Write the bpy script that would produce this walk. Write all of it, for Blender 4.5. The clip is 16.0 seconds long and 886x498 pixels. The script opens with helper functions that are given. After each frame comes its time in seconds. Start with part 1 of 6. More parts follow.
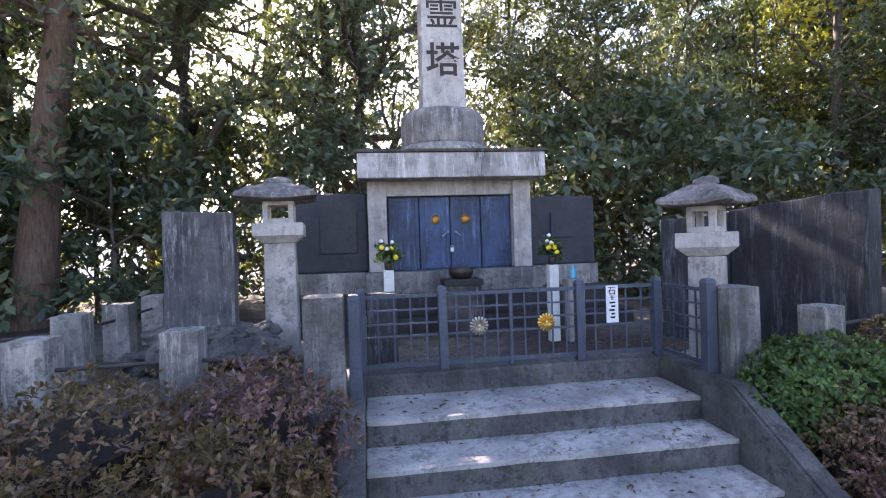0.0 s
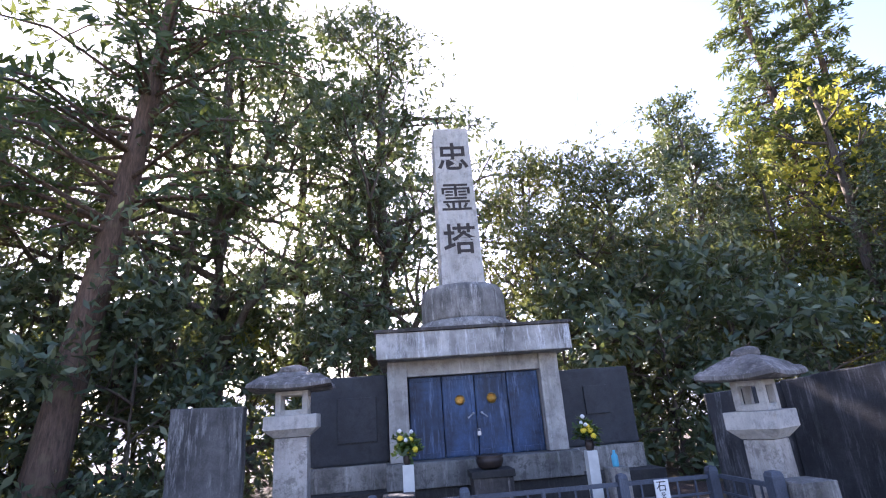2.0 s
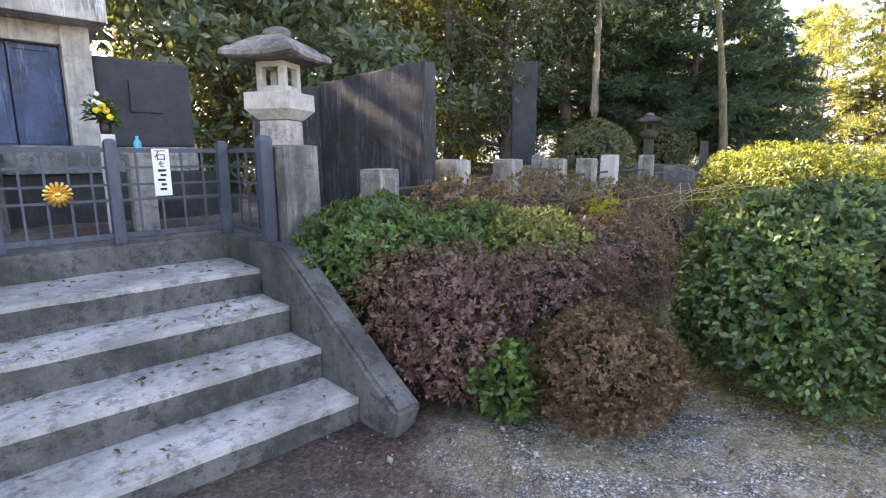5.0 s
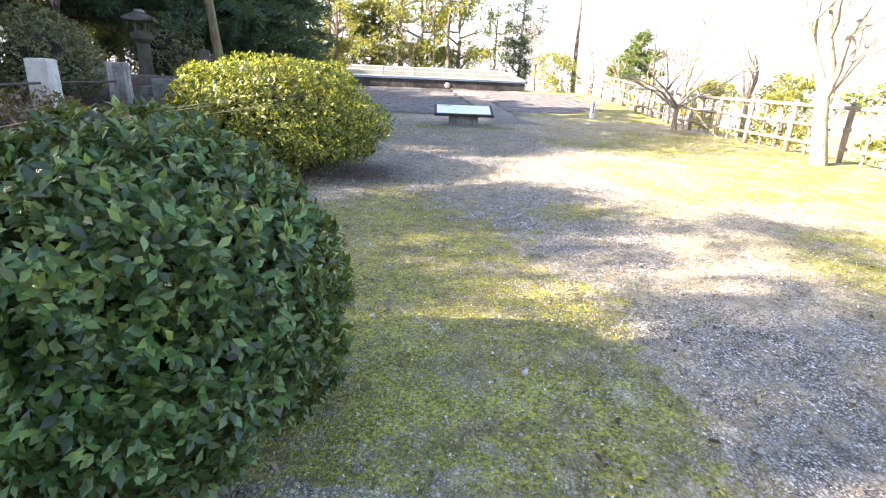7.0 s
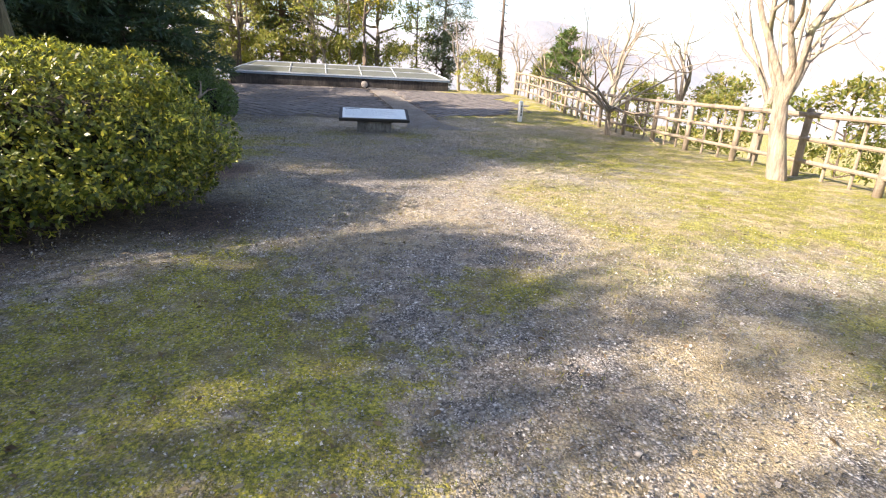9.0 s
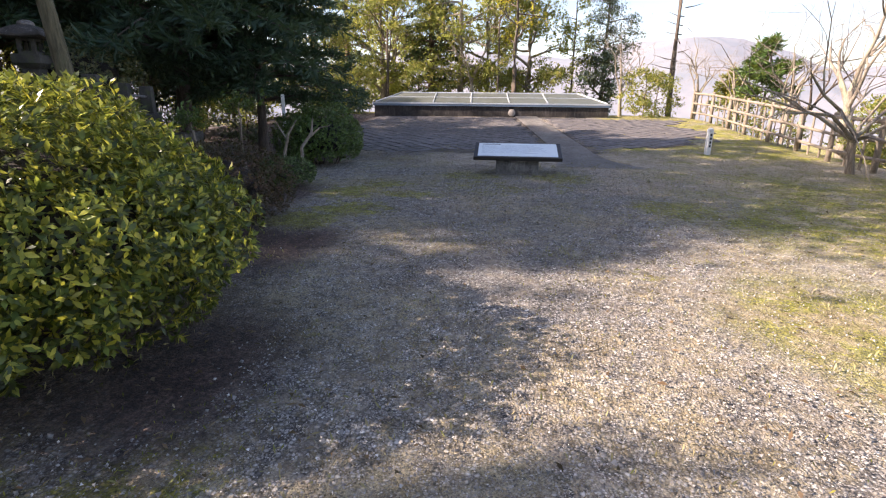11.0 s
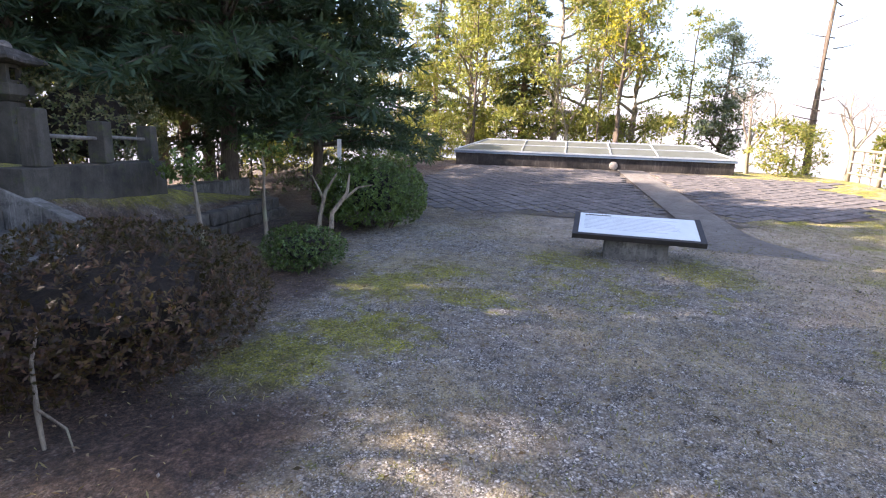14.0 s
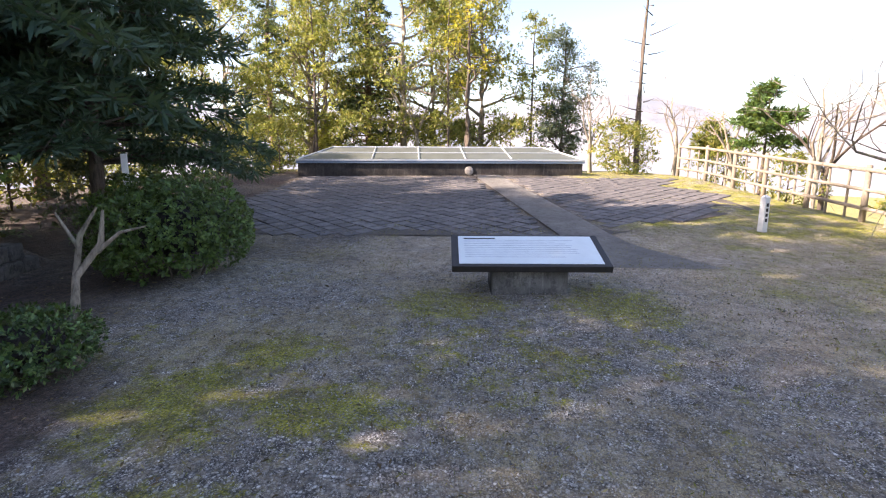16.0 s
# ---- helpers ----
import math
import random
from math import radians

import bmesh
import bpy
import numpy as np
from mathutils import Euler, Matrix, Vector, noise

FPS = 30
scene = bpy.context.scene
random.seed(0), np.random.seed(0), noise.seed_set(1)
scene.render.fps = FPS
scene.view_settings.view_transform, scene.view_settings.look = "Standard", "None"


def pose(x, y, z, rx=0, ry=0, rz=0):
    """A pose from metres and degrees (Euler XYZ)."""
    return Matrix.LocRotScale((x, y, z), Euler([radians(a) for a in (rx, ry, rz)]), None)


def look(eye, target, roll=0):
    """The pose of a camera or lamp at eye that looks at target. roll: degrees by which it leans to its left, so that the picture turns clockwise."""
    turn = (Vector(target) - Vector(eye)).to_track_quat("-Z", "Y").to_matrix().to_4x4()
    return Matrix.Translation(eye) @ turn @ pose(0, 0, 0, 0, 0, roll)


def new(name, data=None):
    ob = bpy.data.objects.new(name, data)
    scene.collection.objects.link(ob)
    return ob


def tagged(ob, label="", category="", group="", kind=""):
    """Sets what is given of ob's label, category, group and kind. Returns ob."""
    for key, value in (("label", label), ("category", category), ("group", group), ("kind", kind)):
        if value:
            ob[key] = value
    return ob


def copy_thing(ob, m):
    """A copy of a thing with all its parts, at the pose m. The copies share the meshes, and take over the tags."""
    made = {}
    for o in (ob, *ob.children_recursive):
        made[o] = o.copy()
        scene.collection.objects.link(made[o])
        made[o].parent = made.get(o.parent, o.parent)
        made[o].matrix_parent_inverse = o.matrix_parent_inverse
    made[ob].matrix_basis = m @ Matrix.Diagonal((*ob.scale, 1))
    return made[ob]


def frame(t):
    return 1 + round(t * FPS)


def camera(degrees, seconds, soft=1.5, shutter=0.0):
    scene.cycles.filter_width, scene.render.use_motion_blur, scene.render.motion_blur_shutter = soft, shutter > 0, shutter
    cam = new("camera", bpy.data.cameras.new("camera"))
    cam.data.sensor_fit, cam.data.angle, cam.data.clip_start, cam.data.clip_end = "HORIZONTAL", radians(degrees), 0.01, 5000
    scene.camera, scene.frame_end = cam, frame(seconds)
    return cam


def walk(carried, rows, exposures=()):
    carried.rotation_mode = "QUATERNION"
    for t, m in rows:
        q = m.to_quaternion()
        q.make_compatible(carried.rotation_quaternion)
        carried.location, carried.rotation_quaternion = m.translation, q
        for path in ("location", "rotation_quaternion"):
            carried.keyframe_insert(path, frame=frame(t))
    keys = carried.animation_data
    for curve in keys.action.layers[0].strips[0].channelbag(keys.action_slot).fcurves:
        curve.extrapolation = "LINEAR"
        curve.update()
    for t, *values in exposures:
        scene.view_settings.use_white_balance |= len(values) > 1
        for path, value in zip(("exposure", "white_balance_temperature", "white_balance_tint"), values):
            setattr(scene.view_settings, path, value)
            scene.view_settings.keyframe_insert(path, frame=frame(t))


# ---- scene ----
cam = camera(82.0, 16.0, soft=1.15)
PATH = [
    (0, (0.077, -3.862, 1.684), (0.354, -1.881, 1.663), -1.9),
    (0.5, (0.176, -3.756, 1.779), (0.434, -1.792, 2.056), -4.7),
    (1, (0.208, -3.723, 1.804), (0.389, -1.8, 2.325), -4.5),
    (1.5, (0.212, -3.747, 1.844), (0.365, -1.857, 2.479), -4.0),
    (2, (0.216, -3.751, 1.845), (0.399, -1.857, 2.46), -4.3),
    (2.5, (0.239, -3.73, 1.83), (0.454, -1.83, 2.415), -4.8),
    (3, (0.266, -3.694, 1.759), (0.459, -1.711, 1.94), -6.2),
    (3.2, (0.219, -3.622, 1.65), (0.449, -1.635, 1.636), -4.5),
    (5.3, (1.271, -3.669, 1.235), (2.802, -2.451, 0.818), 2.3),
    (5.5, (1.437, -3.68, 1.243), (3.083, -2.635, 0.798), 4.4),
    (6, (1.832, -3.789, 1.256), (3.666, -3.133, 0.801), 2.7),
    (6.5, (2.267, -3.962, 1.252), (4.163, -3.599, 0.728), 4.2),
    (7, (2.721, -4.122, 1.242), (4.617, -4.101, 0.605), 2.4),
    (7.5, (3.154, -4.308, 1.247), (5.057, -4.423, 0.642), 5.1),
    (8, (3.592, -4.42, 1.256), (5.471, -4.662, 0.613), 4.7),
    (8.2, (3.762, -4.444, 1.278), (5.63, -4.749, 0.631), 3.0),
    (10.3, (6.831, -4.784, 1.255), (8.746, -4.783, 0.678), 2.3),
    (10.5, (7.054, -4.746, 1.245), (8.971, -4.705, 0.675), 2.1),
    (11, (7.515, -4.658, 1.29), (9.409, -4.333, 0.735), 0.6),
    (11.5, (7.96, -4.59, 1.318), (9.768, -3.917, 0.792), 2.9),
    (12, (8.4, -4.484, 1.331), (10.145, -3.657, 0.812), -0.2),
    (12.5, (8.877, -4.411, 1.312), (10.554, -3.474, 0.757), -0.4),
    (13, (9.331, -4.3, 1.303), (10.997, -3.4, 0.659), 1.9),
    (13.5, (9.769, -4.22, 1.362), (11.551, -3.529, 0.772), 0.7),
    (14, (10.243, -4.168, 1.397), (12.093, -3.521, 0.995), 2.2),
    (14.5, (10.71, -4.102, 1.365), (12.642, -3.762, 0.973), 0.8),
    (15, (11.18, -4.09, 1.381), (13.139, -4.166, 0.985), 0.4),
    (15.5, (11.61, -3.987, 1.393), (13.557, -4.239, 1.014), 3.4),
    (16, (12.06, -3.746, 1.426), (14.024, -3.642, 1.061), 0.2),
]
EXPOSURES = [(0.0, 2.6, 6400, 28), (0.5, 2.95, 6000, 30), (1.0, 2.9, 5900, 31), (1.5, 2.6, 5900, 31), (2.5, 2.1, 5900, 31), (3.2, 1.6, 6150, 31), (5.3, 3.3, 7700, 22), (6.5, 3.25, 7100, 20), (7.0, 2.9, 6900, 20), (8.2, 2.0, 7000, 18), (10.3, 1.75, 7000, 23), (12.0, 1.4, 6600, 25), (13.5, 2.25, 6600, 25), (14.0, 2.3, 6800, 25), (14.5, 2.3, 6950, 25), (16.0, 1.95, 6850, 24)]
walk(cam, [(t, look(eye, target, roll)) for t, eye, target, roll in PATH], EXPOSURES)

# ---- daylight: low winter sun behind the trees ----
SUN_DIR = Vector((-0.2526, 0.8283, 0.5001)).normalized()
world = bpy.data.worlds.new("sky")
scene.world = world
world.use_nodes = True
wn = world.node_tree.nodes
sky = wn.new("ShaderNodeTexSky")
sky.sky_type, sky.sun_disc = "NISHITA", False
sky.sun_elevation, sky.sun_rotation = radians(30), radians(-17)
sky.air_density, sky.dust_density, sky.ozone_density = 1.0, 1.2, 0.8
wn["Background"].inputs["Strength"].default_value = 0.105
world.node_tree.links.new(sky.outputs["Color"], wn["Background"].inputs["Color"])
sun = new("sun", bpy.data.lights.new("sun", "SUN"))
sun.data.energy, sun.data.angle, sun.data.color = 5.0, radians(0.6), (1.0, 0.92, 0.78)
sun.matrix_world = look((0, 0, 60), Vector((0, 0, 60)) - SUN_DIR)


# ---- material helpers ----
def mat(name):
    m = bpy.data.materials.new(name)
    m.use_nodes = True
    return m, m.node_tree.nodes, m.node_tree.links, m.node_tree.nodes["Principled BSDF"]


def coords(n, l, scale=(1, 1, 1)):
    """World-sized coordinates that stay the same for every piece."""
    tc, mp = n.new("ShaderNodeNewGeometry"), n.new("ShaderNodeMapping")
    l.new(tc.outputs["Position"], mp.inputs["Vector"])
    mp.inputs["Scale"].default_value = scale
    return mp.outputs["Vector"]


def noise_node(n, l, vec, scale, detail=4.0, rough=0.6):
    t = n.new("ShaderNodeTexNoise")
    t.inputs["Scale"].default_value, t.inputs["Detail"].default_value, t.inputs["Roughness"].default_value = scale, detail, rough
    l.new(vec, t.inputs["Vector"])
    return t.outputs["Fac"]


def noise_rgb(n, l, vec, scale):
    t = n.new("ShaderNodeTexNoise")
    t.inputs["Scale"].default_value, t.inputs["Detail"].default_value = scale, 2.0
    l.new(vec, t.inputs["Vector"])
    return t.outputs["Color"]


def ramp(n, l, fac, stops):
    r = n.new("ShaderNodeValToRGB")
    el = r.color_ramp.elements
    while len(el) < len(stops):
        el.new(0.5)
    for e, (p, c) in zip(el, stops):
        e.position, e.color = p, (c, c, c, 1) if isinstance(c, (int, float)) else (*c, 1)
    l.new(fac, r.inputs["Fac"])
    return r.outputs["Color"]


def mix(n, l, fac, a, b, mode="MIX"):
    m = n.new("ShaderNodeMix")
    m.data_type, m.blend_type = "RGBA", mode
    for sock, v in ((m.inputs[0], fac), (m.inputs[6], a), (m.inputs[7], b)):
        if isinstance(v, (int, float)):
            sock.default_value = v
        elif isinstance(v, tuple):
            sock.default_value = (*v, 1)
        else:
            l.new(v, sock)
    return m.outputs[2]


def bump(n, l, bsdf, height, strength, distance=0.02):
    b = n.new("ShaderNodeBump")
    b.inputs["Strength"].default_value, b.inputs["Distance"].default_value = strength, distance
    l.new(height, b.inputs["Height"])
    l.new(b.outputs["Normal"], bsdf.inputs["Normal"])


def stone_mat(name, light, dark, stain=0.5, streaks=0.0, moss=0.0, rough=0.85, grain=90.0, grime=0.55):
    """Weathered stone or concrete: grain, blotches, rain streaks that run down, moss."""
    m, n, l, b = mat(name)
    v = coords(n, l)
    blot = noise_node(n, l, v, 2.3, 6, 0.65)
    col = mix(n, l, ramp(n, l, blot, [(0.5 - stain * 0.3, 0.0), (0.5 + stain * 0.3, 1.0)]), dark, light)
    fine = noise_node(n, l, v, grain, 3, 0.7)
    col = mix(n, l, 0.35, col, ramp(n, l, fine, [(0.3, 0.25), (0.7, 0.9)]), "SOFT_LIGHT")
    dirt = noise_node(n, l, v, 9.0, 7, 0.82)
    col = mix(n, l, ramp(n, l, dirt, [(0.50, 0.0), (0.64 - 0.05 * (grime > 0.6), grime)]), col, tuple(c * 0.3 for c in light))
    if streaks:
        where = ramp(n, l, noise_node(n, l, coords(n, l, (1, 1, 0.5)), 2.6, 3, 0.6), [(0.42, 0.05), (0.6, 1.0)])
        st = noise_node(n, l, coords(n, l, (4, 4, 0.5)), 1.7, 8, 0.8)
        dark_run = mix(n, l, 1.0, ramp(n, l, st, [(0.46, 0.0), (0.56, streaks)]), where, "MULTIPLY")
        col = mix(n, l, dark_run, col, tuple(c * 0.16 for c in light))
        st2 = noise_node(n, l, coords(n, l, (6, 6, 0.6)), 2.3, 8, 0.85)
        gap = ramp(n, l, noise_node(n, l, coords(n, l, (1.2, 1.2, 0.6)), 3.3, 3, 0.6), [(0.36, 0.1), (0.55, 1.0)])
        pale_run = mix(n, l, 1.0, ramp(n, l, st2, [(0.52, 0.0), (0.62, streaks * 0.85)]), gap, "MULTIPLY")
        col = mix(n, l, pale_run, col, tuple(min(0.8, c * 1.6 + 0.1) for c in light))
    if moss:
        mo = noise_node(n, l, v, 5.0, 6, 0.75)
        col = mix(n, l, ramp(n, l, mo, [(0.55, 0.0), (0.68, moss)]), col, (0.07, 0.085, 0.03))
    l.new(col, b.inputs["Base Color"])
    b.inputs["Roughness"].default_value = rough
    hgt_ = mix(n, l, 0.5, fine, noise_node(n, l, v, 22, 5, 0.7))
    bump(n, l, b, hgt_, 0.5, 0.012)
    return m


def leaf_mat(name, cols, trans=0.35, rough=0.45, spec=0.35, clumps=0.0):
    """Leaves of several shades, some light showing through them."""
    m, n, l, b = mat(name)
    g = n.new("ShaderNodeNewGeometry")
    stops = [(i / max(1, len(cols) - 1), c) for i, c in enumerate(cols)]
    col = ramp(n, l, g.outputs["Random Per Island"], stops)
    big = noise_node(n, l, coords(n, l), 1.1, 3)
    col = mix(n, l, 0.5, col, ramp(n, l, big, [(0.3, 0.3), (0.7, 0.72)]), "SOFT_LIGHT")
    # clumped noise puts lit tips and shaded hollows into the leaf colour
    if clumps:
        tips = noise_node(n, l, coords(n, l), clumps, 2)
        col = mix(n, l, 0.8, col, ramp(n, l, tips, [(0.4, 0.18), (0.6, 0.84)]), "SOFT_LIGHT")
    l.new(col, b.inputs["Base Color"])
    b.inputs["Roughness"].default_value = rough
    b.inputs["Specular IOR Level"].default_value = spec
    t = n.new("ShaderNodeBsdfTranslucent")
    l.new(mix(n, l, 0.4, col, (0.5, 0.55, 0.08), "MIX"), t.inputs["Color"])
    s = n.new("ShaderNodeMixShader")
    s.inputs[0].default_value = trans
    l.new(b.outputs[0], s.inputs[1])
    l.new(t.outputs[0], s.inputs[2])
    l.new(s.outputs[0], n["Material Output"].inputs["Surface"])
    return m


def bark_mat(name, a, c):
    m, n, l, b = mat(name)
    f = noise_node(n, l, coords(n, l, (14, 14, 2.2)), 2.0, 6, 0.7)
    g2 = noise_node(n, l, coords(n, l), 3.0, 3)
    col = mix(n, l, ramp(n, l, f, [(0.35, 0.0), (0.65, 1.0)]), a, c)
    col = mix(n, l, ramp(n, l, g2, [(0.55, 0.0), (0.7, 0.5)]), col, (c[0] * 1.1, c[1] * 1.4, c[2] * 1.1))
    l.new(col, b.inputs["Base Color"])
    b.inputs["Roughness"].default_value = 0.9
    bump(n, l, b, f, 0.8, 0.03)
    return m


def plain_mat(name, col, rough=0.6, metal=0.0, var=0.25, scale=14.0):
    m, n, l, b = mat(name)
    f = noise_node(n, l, coords(n, l), scale, 5, 0.7)
    c = mix(n, l, ramp(n, l, f, [(0.35, 0.0), (0.7, 1.0)]), tuple(x * (1 - var) for x in col), tuple(min(1, x * (1 + var * 0.6)) for x in col))
    l.new(c, b.inputs["Base Color"])
    b.inputs["Roughness"].default_value, b.inputs["Metallic"].default_value = rough, metal
    bump(n, l, b, f, 0.2, 0.004)
    return m


def ground_mat():
    """Gravel, moss, dry grass and leaf soil in patches."""
    m, n, l, b = mat("ground")
    v = coords(n, l)
    # two sizes of chippings, dark in the gaps between them
    vo = n.new("ShaderNodeTexVoronoi")
    vo.inputs["Scale"].default_value = 120
    warp = mix(n, l, 0.012, v, noise_rgb(n, l, v, 30.0), "ADD")
    l.new(warp, vo.inputs["Vector"])
    sep = n.new("ShaderNodeSeparateColor")
    l.new(vo.outputs["Color"], sep.inputs[0])
    vb = n.new("ShaderNodeTexVoronoi")
    vb.inputs["Scale"].default_value = 52
    l.new(warp, vb.inputs["Vector"])
    sepb = n.new("ShaderNodeSeparateColor")
    l.new(vb.outputs["Color"], sepb.inputs[0])
    stones = ramp(n, l, sep.outputs[0], [(0.0, (0.10, 0.088, 0.075)), (0.45, (0.34, 0.31, 0.275)), (0.8, (0.62, 0.58, 0.53)), (1.0, (0.95, 0.92, 0.87))])
    gaps_s = ramp(n, l, vo.outputs["Distance"], [(0.25, 1.0), (0.68, 0.25)])
    large = ramp(n, l, sepb.outputs[0], [(0.0, (0.16, 0.148, 0.135)), (0.55, (0.38, 0.355, 0.325)), (0.9, (0.62, 0.59, 0.55)), (1.0, (0.90, 0.88, 0.84))])
    gaps_b = ramp(n, l, vb.outputs["Distance"], [(0.3, 1.0), (0.65, 0.22)])
    coarse = ramp(n, l, sepb.outputs[1], [(0.56, 0.0), (0.60, 1.0)])
    gaps = mix(n, l, coarse, gaps_s, gaps_b)
    gravel = mix(n, l, 1.0, mix(n, l, coarse, stones, large), gaps, "MULTIPLY")
    tuft = noise_node(n, l, v, 120, 3, 0.8)
    straw = ramp(n, l, tuft, [(0.36, (0.15, 0.115, 0.055)), (0.64, (0.56, 0.46, 0.27))])
    mossc = ramp(n, l, noise_node(n, l, v, 55, 4, 0.75), [(0.36, (0.05, 0.055, 0.008)), (0.5, (0.21, 0.21, 0.02)), (0.64, (0.46, 0.40, 0.05))])
    mossc = mix(n, l, ramp(n, l, noise_node(n, l, v, 3.2, 7, 0.78), [(0.48, 0.0), (0.60, 0.8)]), mossc, ramp(n, l, tuft, [(0.36, (0.07, 0.05, 0.025)), (0.64, (0.27, 0.22, 0.12))]))
    # the low soil stops include shade from under the bushes
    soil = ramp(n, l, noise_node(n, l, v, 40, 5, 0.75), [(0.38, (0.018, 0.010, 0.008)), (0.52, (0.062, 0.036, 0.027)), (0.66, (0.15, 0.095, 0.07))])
    at = n.new("ShaderNodeAttribute")
    at.attribute_name = "bed"
    sp = n.new("ShaderNodeSeparateColor")
    l.new(at.outputs["Color"], sp.inputs[0])
    a = noise_node(n, l, v, 0.55, 8, 0.74)
    c = noise_node(n, l, coords(n, l, (0.8, 1.1, 1)), 0.6, 9, 0.76)
    fine = noise_node(n, l, v, 13.0, 7, 0.8)
    grit = ramp(n, l, sep.outputs[1], [(0.72, 1.0), (0.88, 0.3)])
    earth = ramp(n, l, noise_node(n, l, v, 30, 5, 0.8), [(0.36, (0.13, 0.105, 0.078)), (0.64, (0.42, 0.36, 0.285))])
    gravel = mix(n, l, ramp(n, l, noise_node(n, l, v, 4.5, 7, 0.8), [(0.47, 0.0), (0.58, 0.7)]), gravel, earth)
    thin = mix(n, l, 1.0, ramp(n, l, mix(n, l, 0.4, a, fine), [(0.47, 0.0), (0.58, 0.85)]), grit, "MULTIPLY")
    col = mix(n, l, thin, gravel, straw)
    # moss lies thickest where the vertex weight says so
    wet = n.new("ShaderNodeMath")
    wet.operation = "MULTIPLY_ADD"
    l.new(sp.outputs[2], wet.inputs[0])
    wet.inputs[1].default_value = 0.17
    l.new(mix(n, l, 0.62, c, noise_node(n, l, v, 4.2, 9, 0.8)), wet.inputs[2])
    tufts = mix(n, l, 1.0, ramp(n, l, wet.outputs[0], [(0.575, 0.0), (0.635, 0.97)]), grit, "MULTIPLY")
    col = mix(n, l, tufts, col, mossc)
    # soil under the planting along the terrace, its colour darkened as the bushes' shade
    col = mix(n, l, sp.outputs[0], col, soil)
    turf = mix(n, l, ramp(n, l, noise_node(n, l, v, 1.6, 8, 0.78), [(0.48, 0.0), (0.60, 1.0)]), mossc, straw)
    bare = ramp(n, l, noise_node(n, l, v, 0.9, 9, 0.8), [(0.52, 1.0), (0.62, 0.2)])
    col = mix(n, l, mix(n, l, 1.0, sp.outputs[1], bare, "MULTIPLY"), col, turf)
    # dry trodden earth and straw before the paving, with sun painted on one stretch
    tan = ramp(n, l, noise_node(n, l, v, 45, 5, 0.8), [(0.38, (0.22, 0.165, 0.115)), (0.62, (0.62, 0.50, 0.37))])
    worn = ramp(n, l, noise_node(n, l, v, 1.3, 8, 0.78), [(0.40, 0.25), (0.52, 1.0)])
    col = mix(n, l, mix(n, l, 1.0, at.outputs["Alpha"], worn, "MULTIPLY"), col, tan)
    col = mix(n, l, 0.5, col, ramp(n, l, noise_node(n, l, v, 1.7, 5), [(0.3, 0.3), (0.7, 0.75)]), "SOFT_LIGHT")
    mottle = ramp(n, l, noise_node(n, l, v, 7.0, 8, 0.8), [(0.4, 0.22), (0.6, 0.78)])
    col = mix(n, l, 0.75, col, mottle, "SOFT_LIGHT")
    l.new(col, b.inputs["Base Color"])
    b.inputs["Roughness"].default_value = 0.92
    bump(n, l, b, mix(n, l, 0.4, gaps, tuft), 1.0, 0.012)
    return m


GROUND = ground_mat()
CONCRETE = stone_mat("concrete", (0.24, 0.228, 0.21), (0.065, 0.062, 0.058), 0.6, 0.5, 0.4, grime=0.8)
# paler treads, darker risers: light from above put into the colours
STEP_LIT = stone_mat("lit_concrete", (0.50, 0.475, 0.44), (0.22, 0.205, 0.19), 0.5, 0.05, 0.3, grime=0.75)
STEP_SHADED = stone_mat("shaded_concrete", (0.15, 0.142, 0.132), (0.035, 0.033, 0.03), 0.5, 0.12, 0.5, grime=0.95)
COLUMN = stone_mat("pale_column", (0.52, 0.485, 0.44), (0.28, 0.26, 0.235), 0.6, 0.4, 0.0, grain=160)
ROOFST = stone_mat("stained_roof_stone", (0.34, 0.30, 0.275), (0.07, 0.062, 0.056), 0.4, 0.5, 0.3, grain=150, grime=0.9)
# near-black: the base steps' shadow painted in; the burner slab shares it
BASEDARK = stone_mat("dark_shaded_base", (0.045, 0.041, 0.038), (0.012, 0.011, 0.011), 0.6, 0.2, 0.1)
LINTEL = stone_mat("streaked_lintel", (0.60, 0.57, 0.53), (0.26, 0.24, 0.22), 0.6, 0.95, 0.0, grain=150)
DRUMST = stone_mat("stained_drum", (0.36, 0.335, 0.305), (0.11, 0.10, 0.09), 0.6, 0.8, 0.1)
GRANITE = stone_mat("granite", (0.36, 0.33, 0.295), (0.12, 0.108, 0.095), 0.5, 0.6, 0.25, grain=160, grime=0.8)
PALE = stone_mat("pale_granite", (0.62, 0.58, 0.53), (0.36, 0.335, 0.30), 0.7, 0.3, 0.0, grain=160)
LANTERN = stone_mat("lantern_stone", (0.52, 0.47, 0.42), (0.22, 0.195, 0.175), 0.5, 0.25, 0.3, grain=150, grime=0.75)
SLATE = stone_mat("dark_slab", (0.046, 0.047, 0.052), (0.017, 0.018, 0.021), 0.8, 0.0, 0.0, 0.7)
WEATHERED = stone_mat("weathered_slab", (0.052, 0.051, 0.056), (0.014, 0.014, 0.017), 0.6, 0.9, 0.05, 0.75)
PALEWEATHERED = stone_mat("pale_weathered_slab", (0.125, 0.12, 0.118), (0.035, 0.034, 0.035), 0.5, 1.0, 0.05, 0.8)
PLINTHWALL = stone_mat("blackened_concrete", (0.07, 0.058, 0.052), (0.014, 0.013, 0.012), 0.5, 0.35, 0.1)
DARKROCK = stone_mat("dark_rock", (0.15, 0.135, 0.12), (0.03, 0.027, 0.024), 0.5, 0.0, 0.5, grime=0.9)
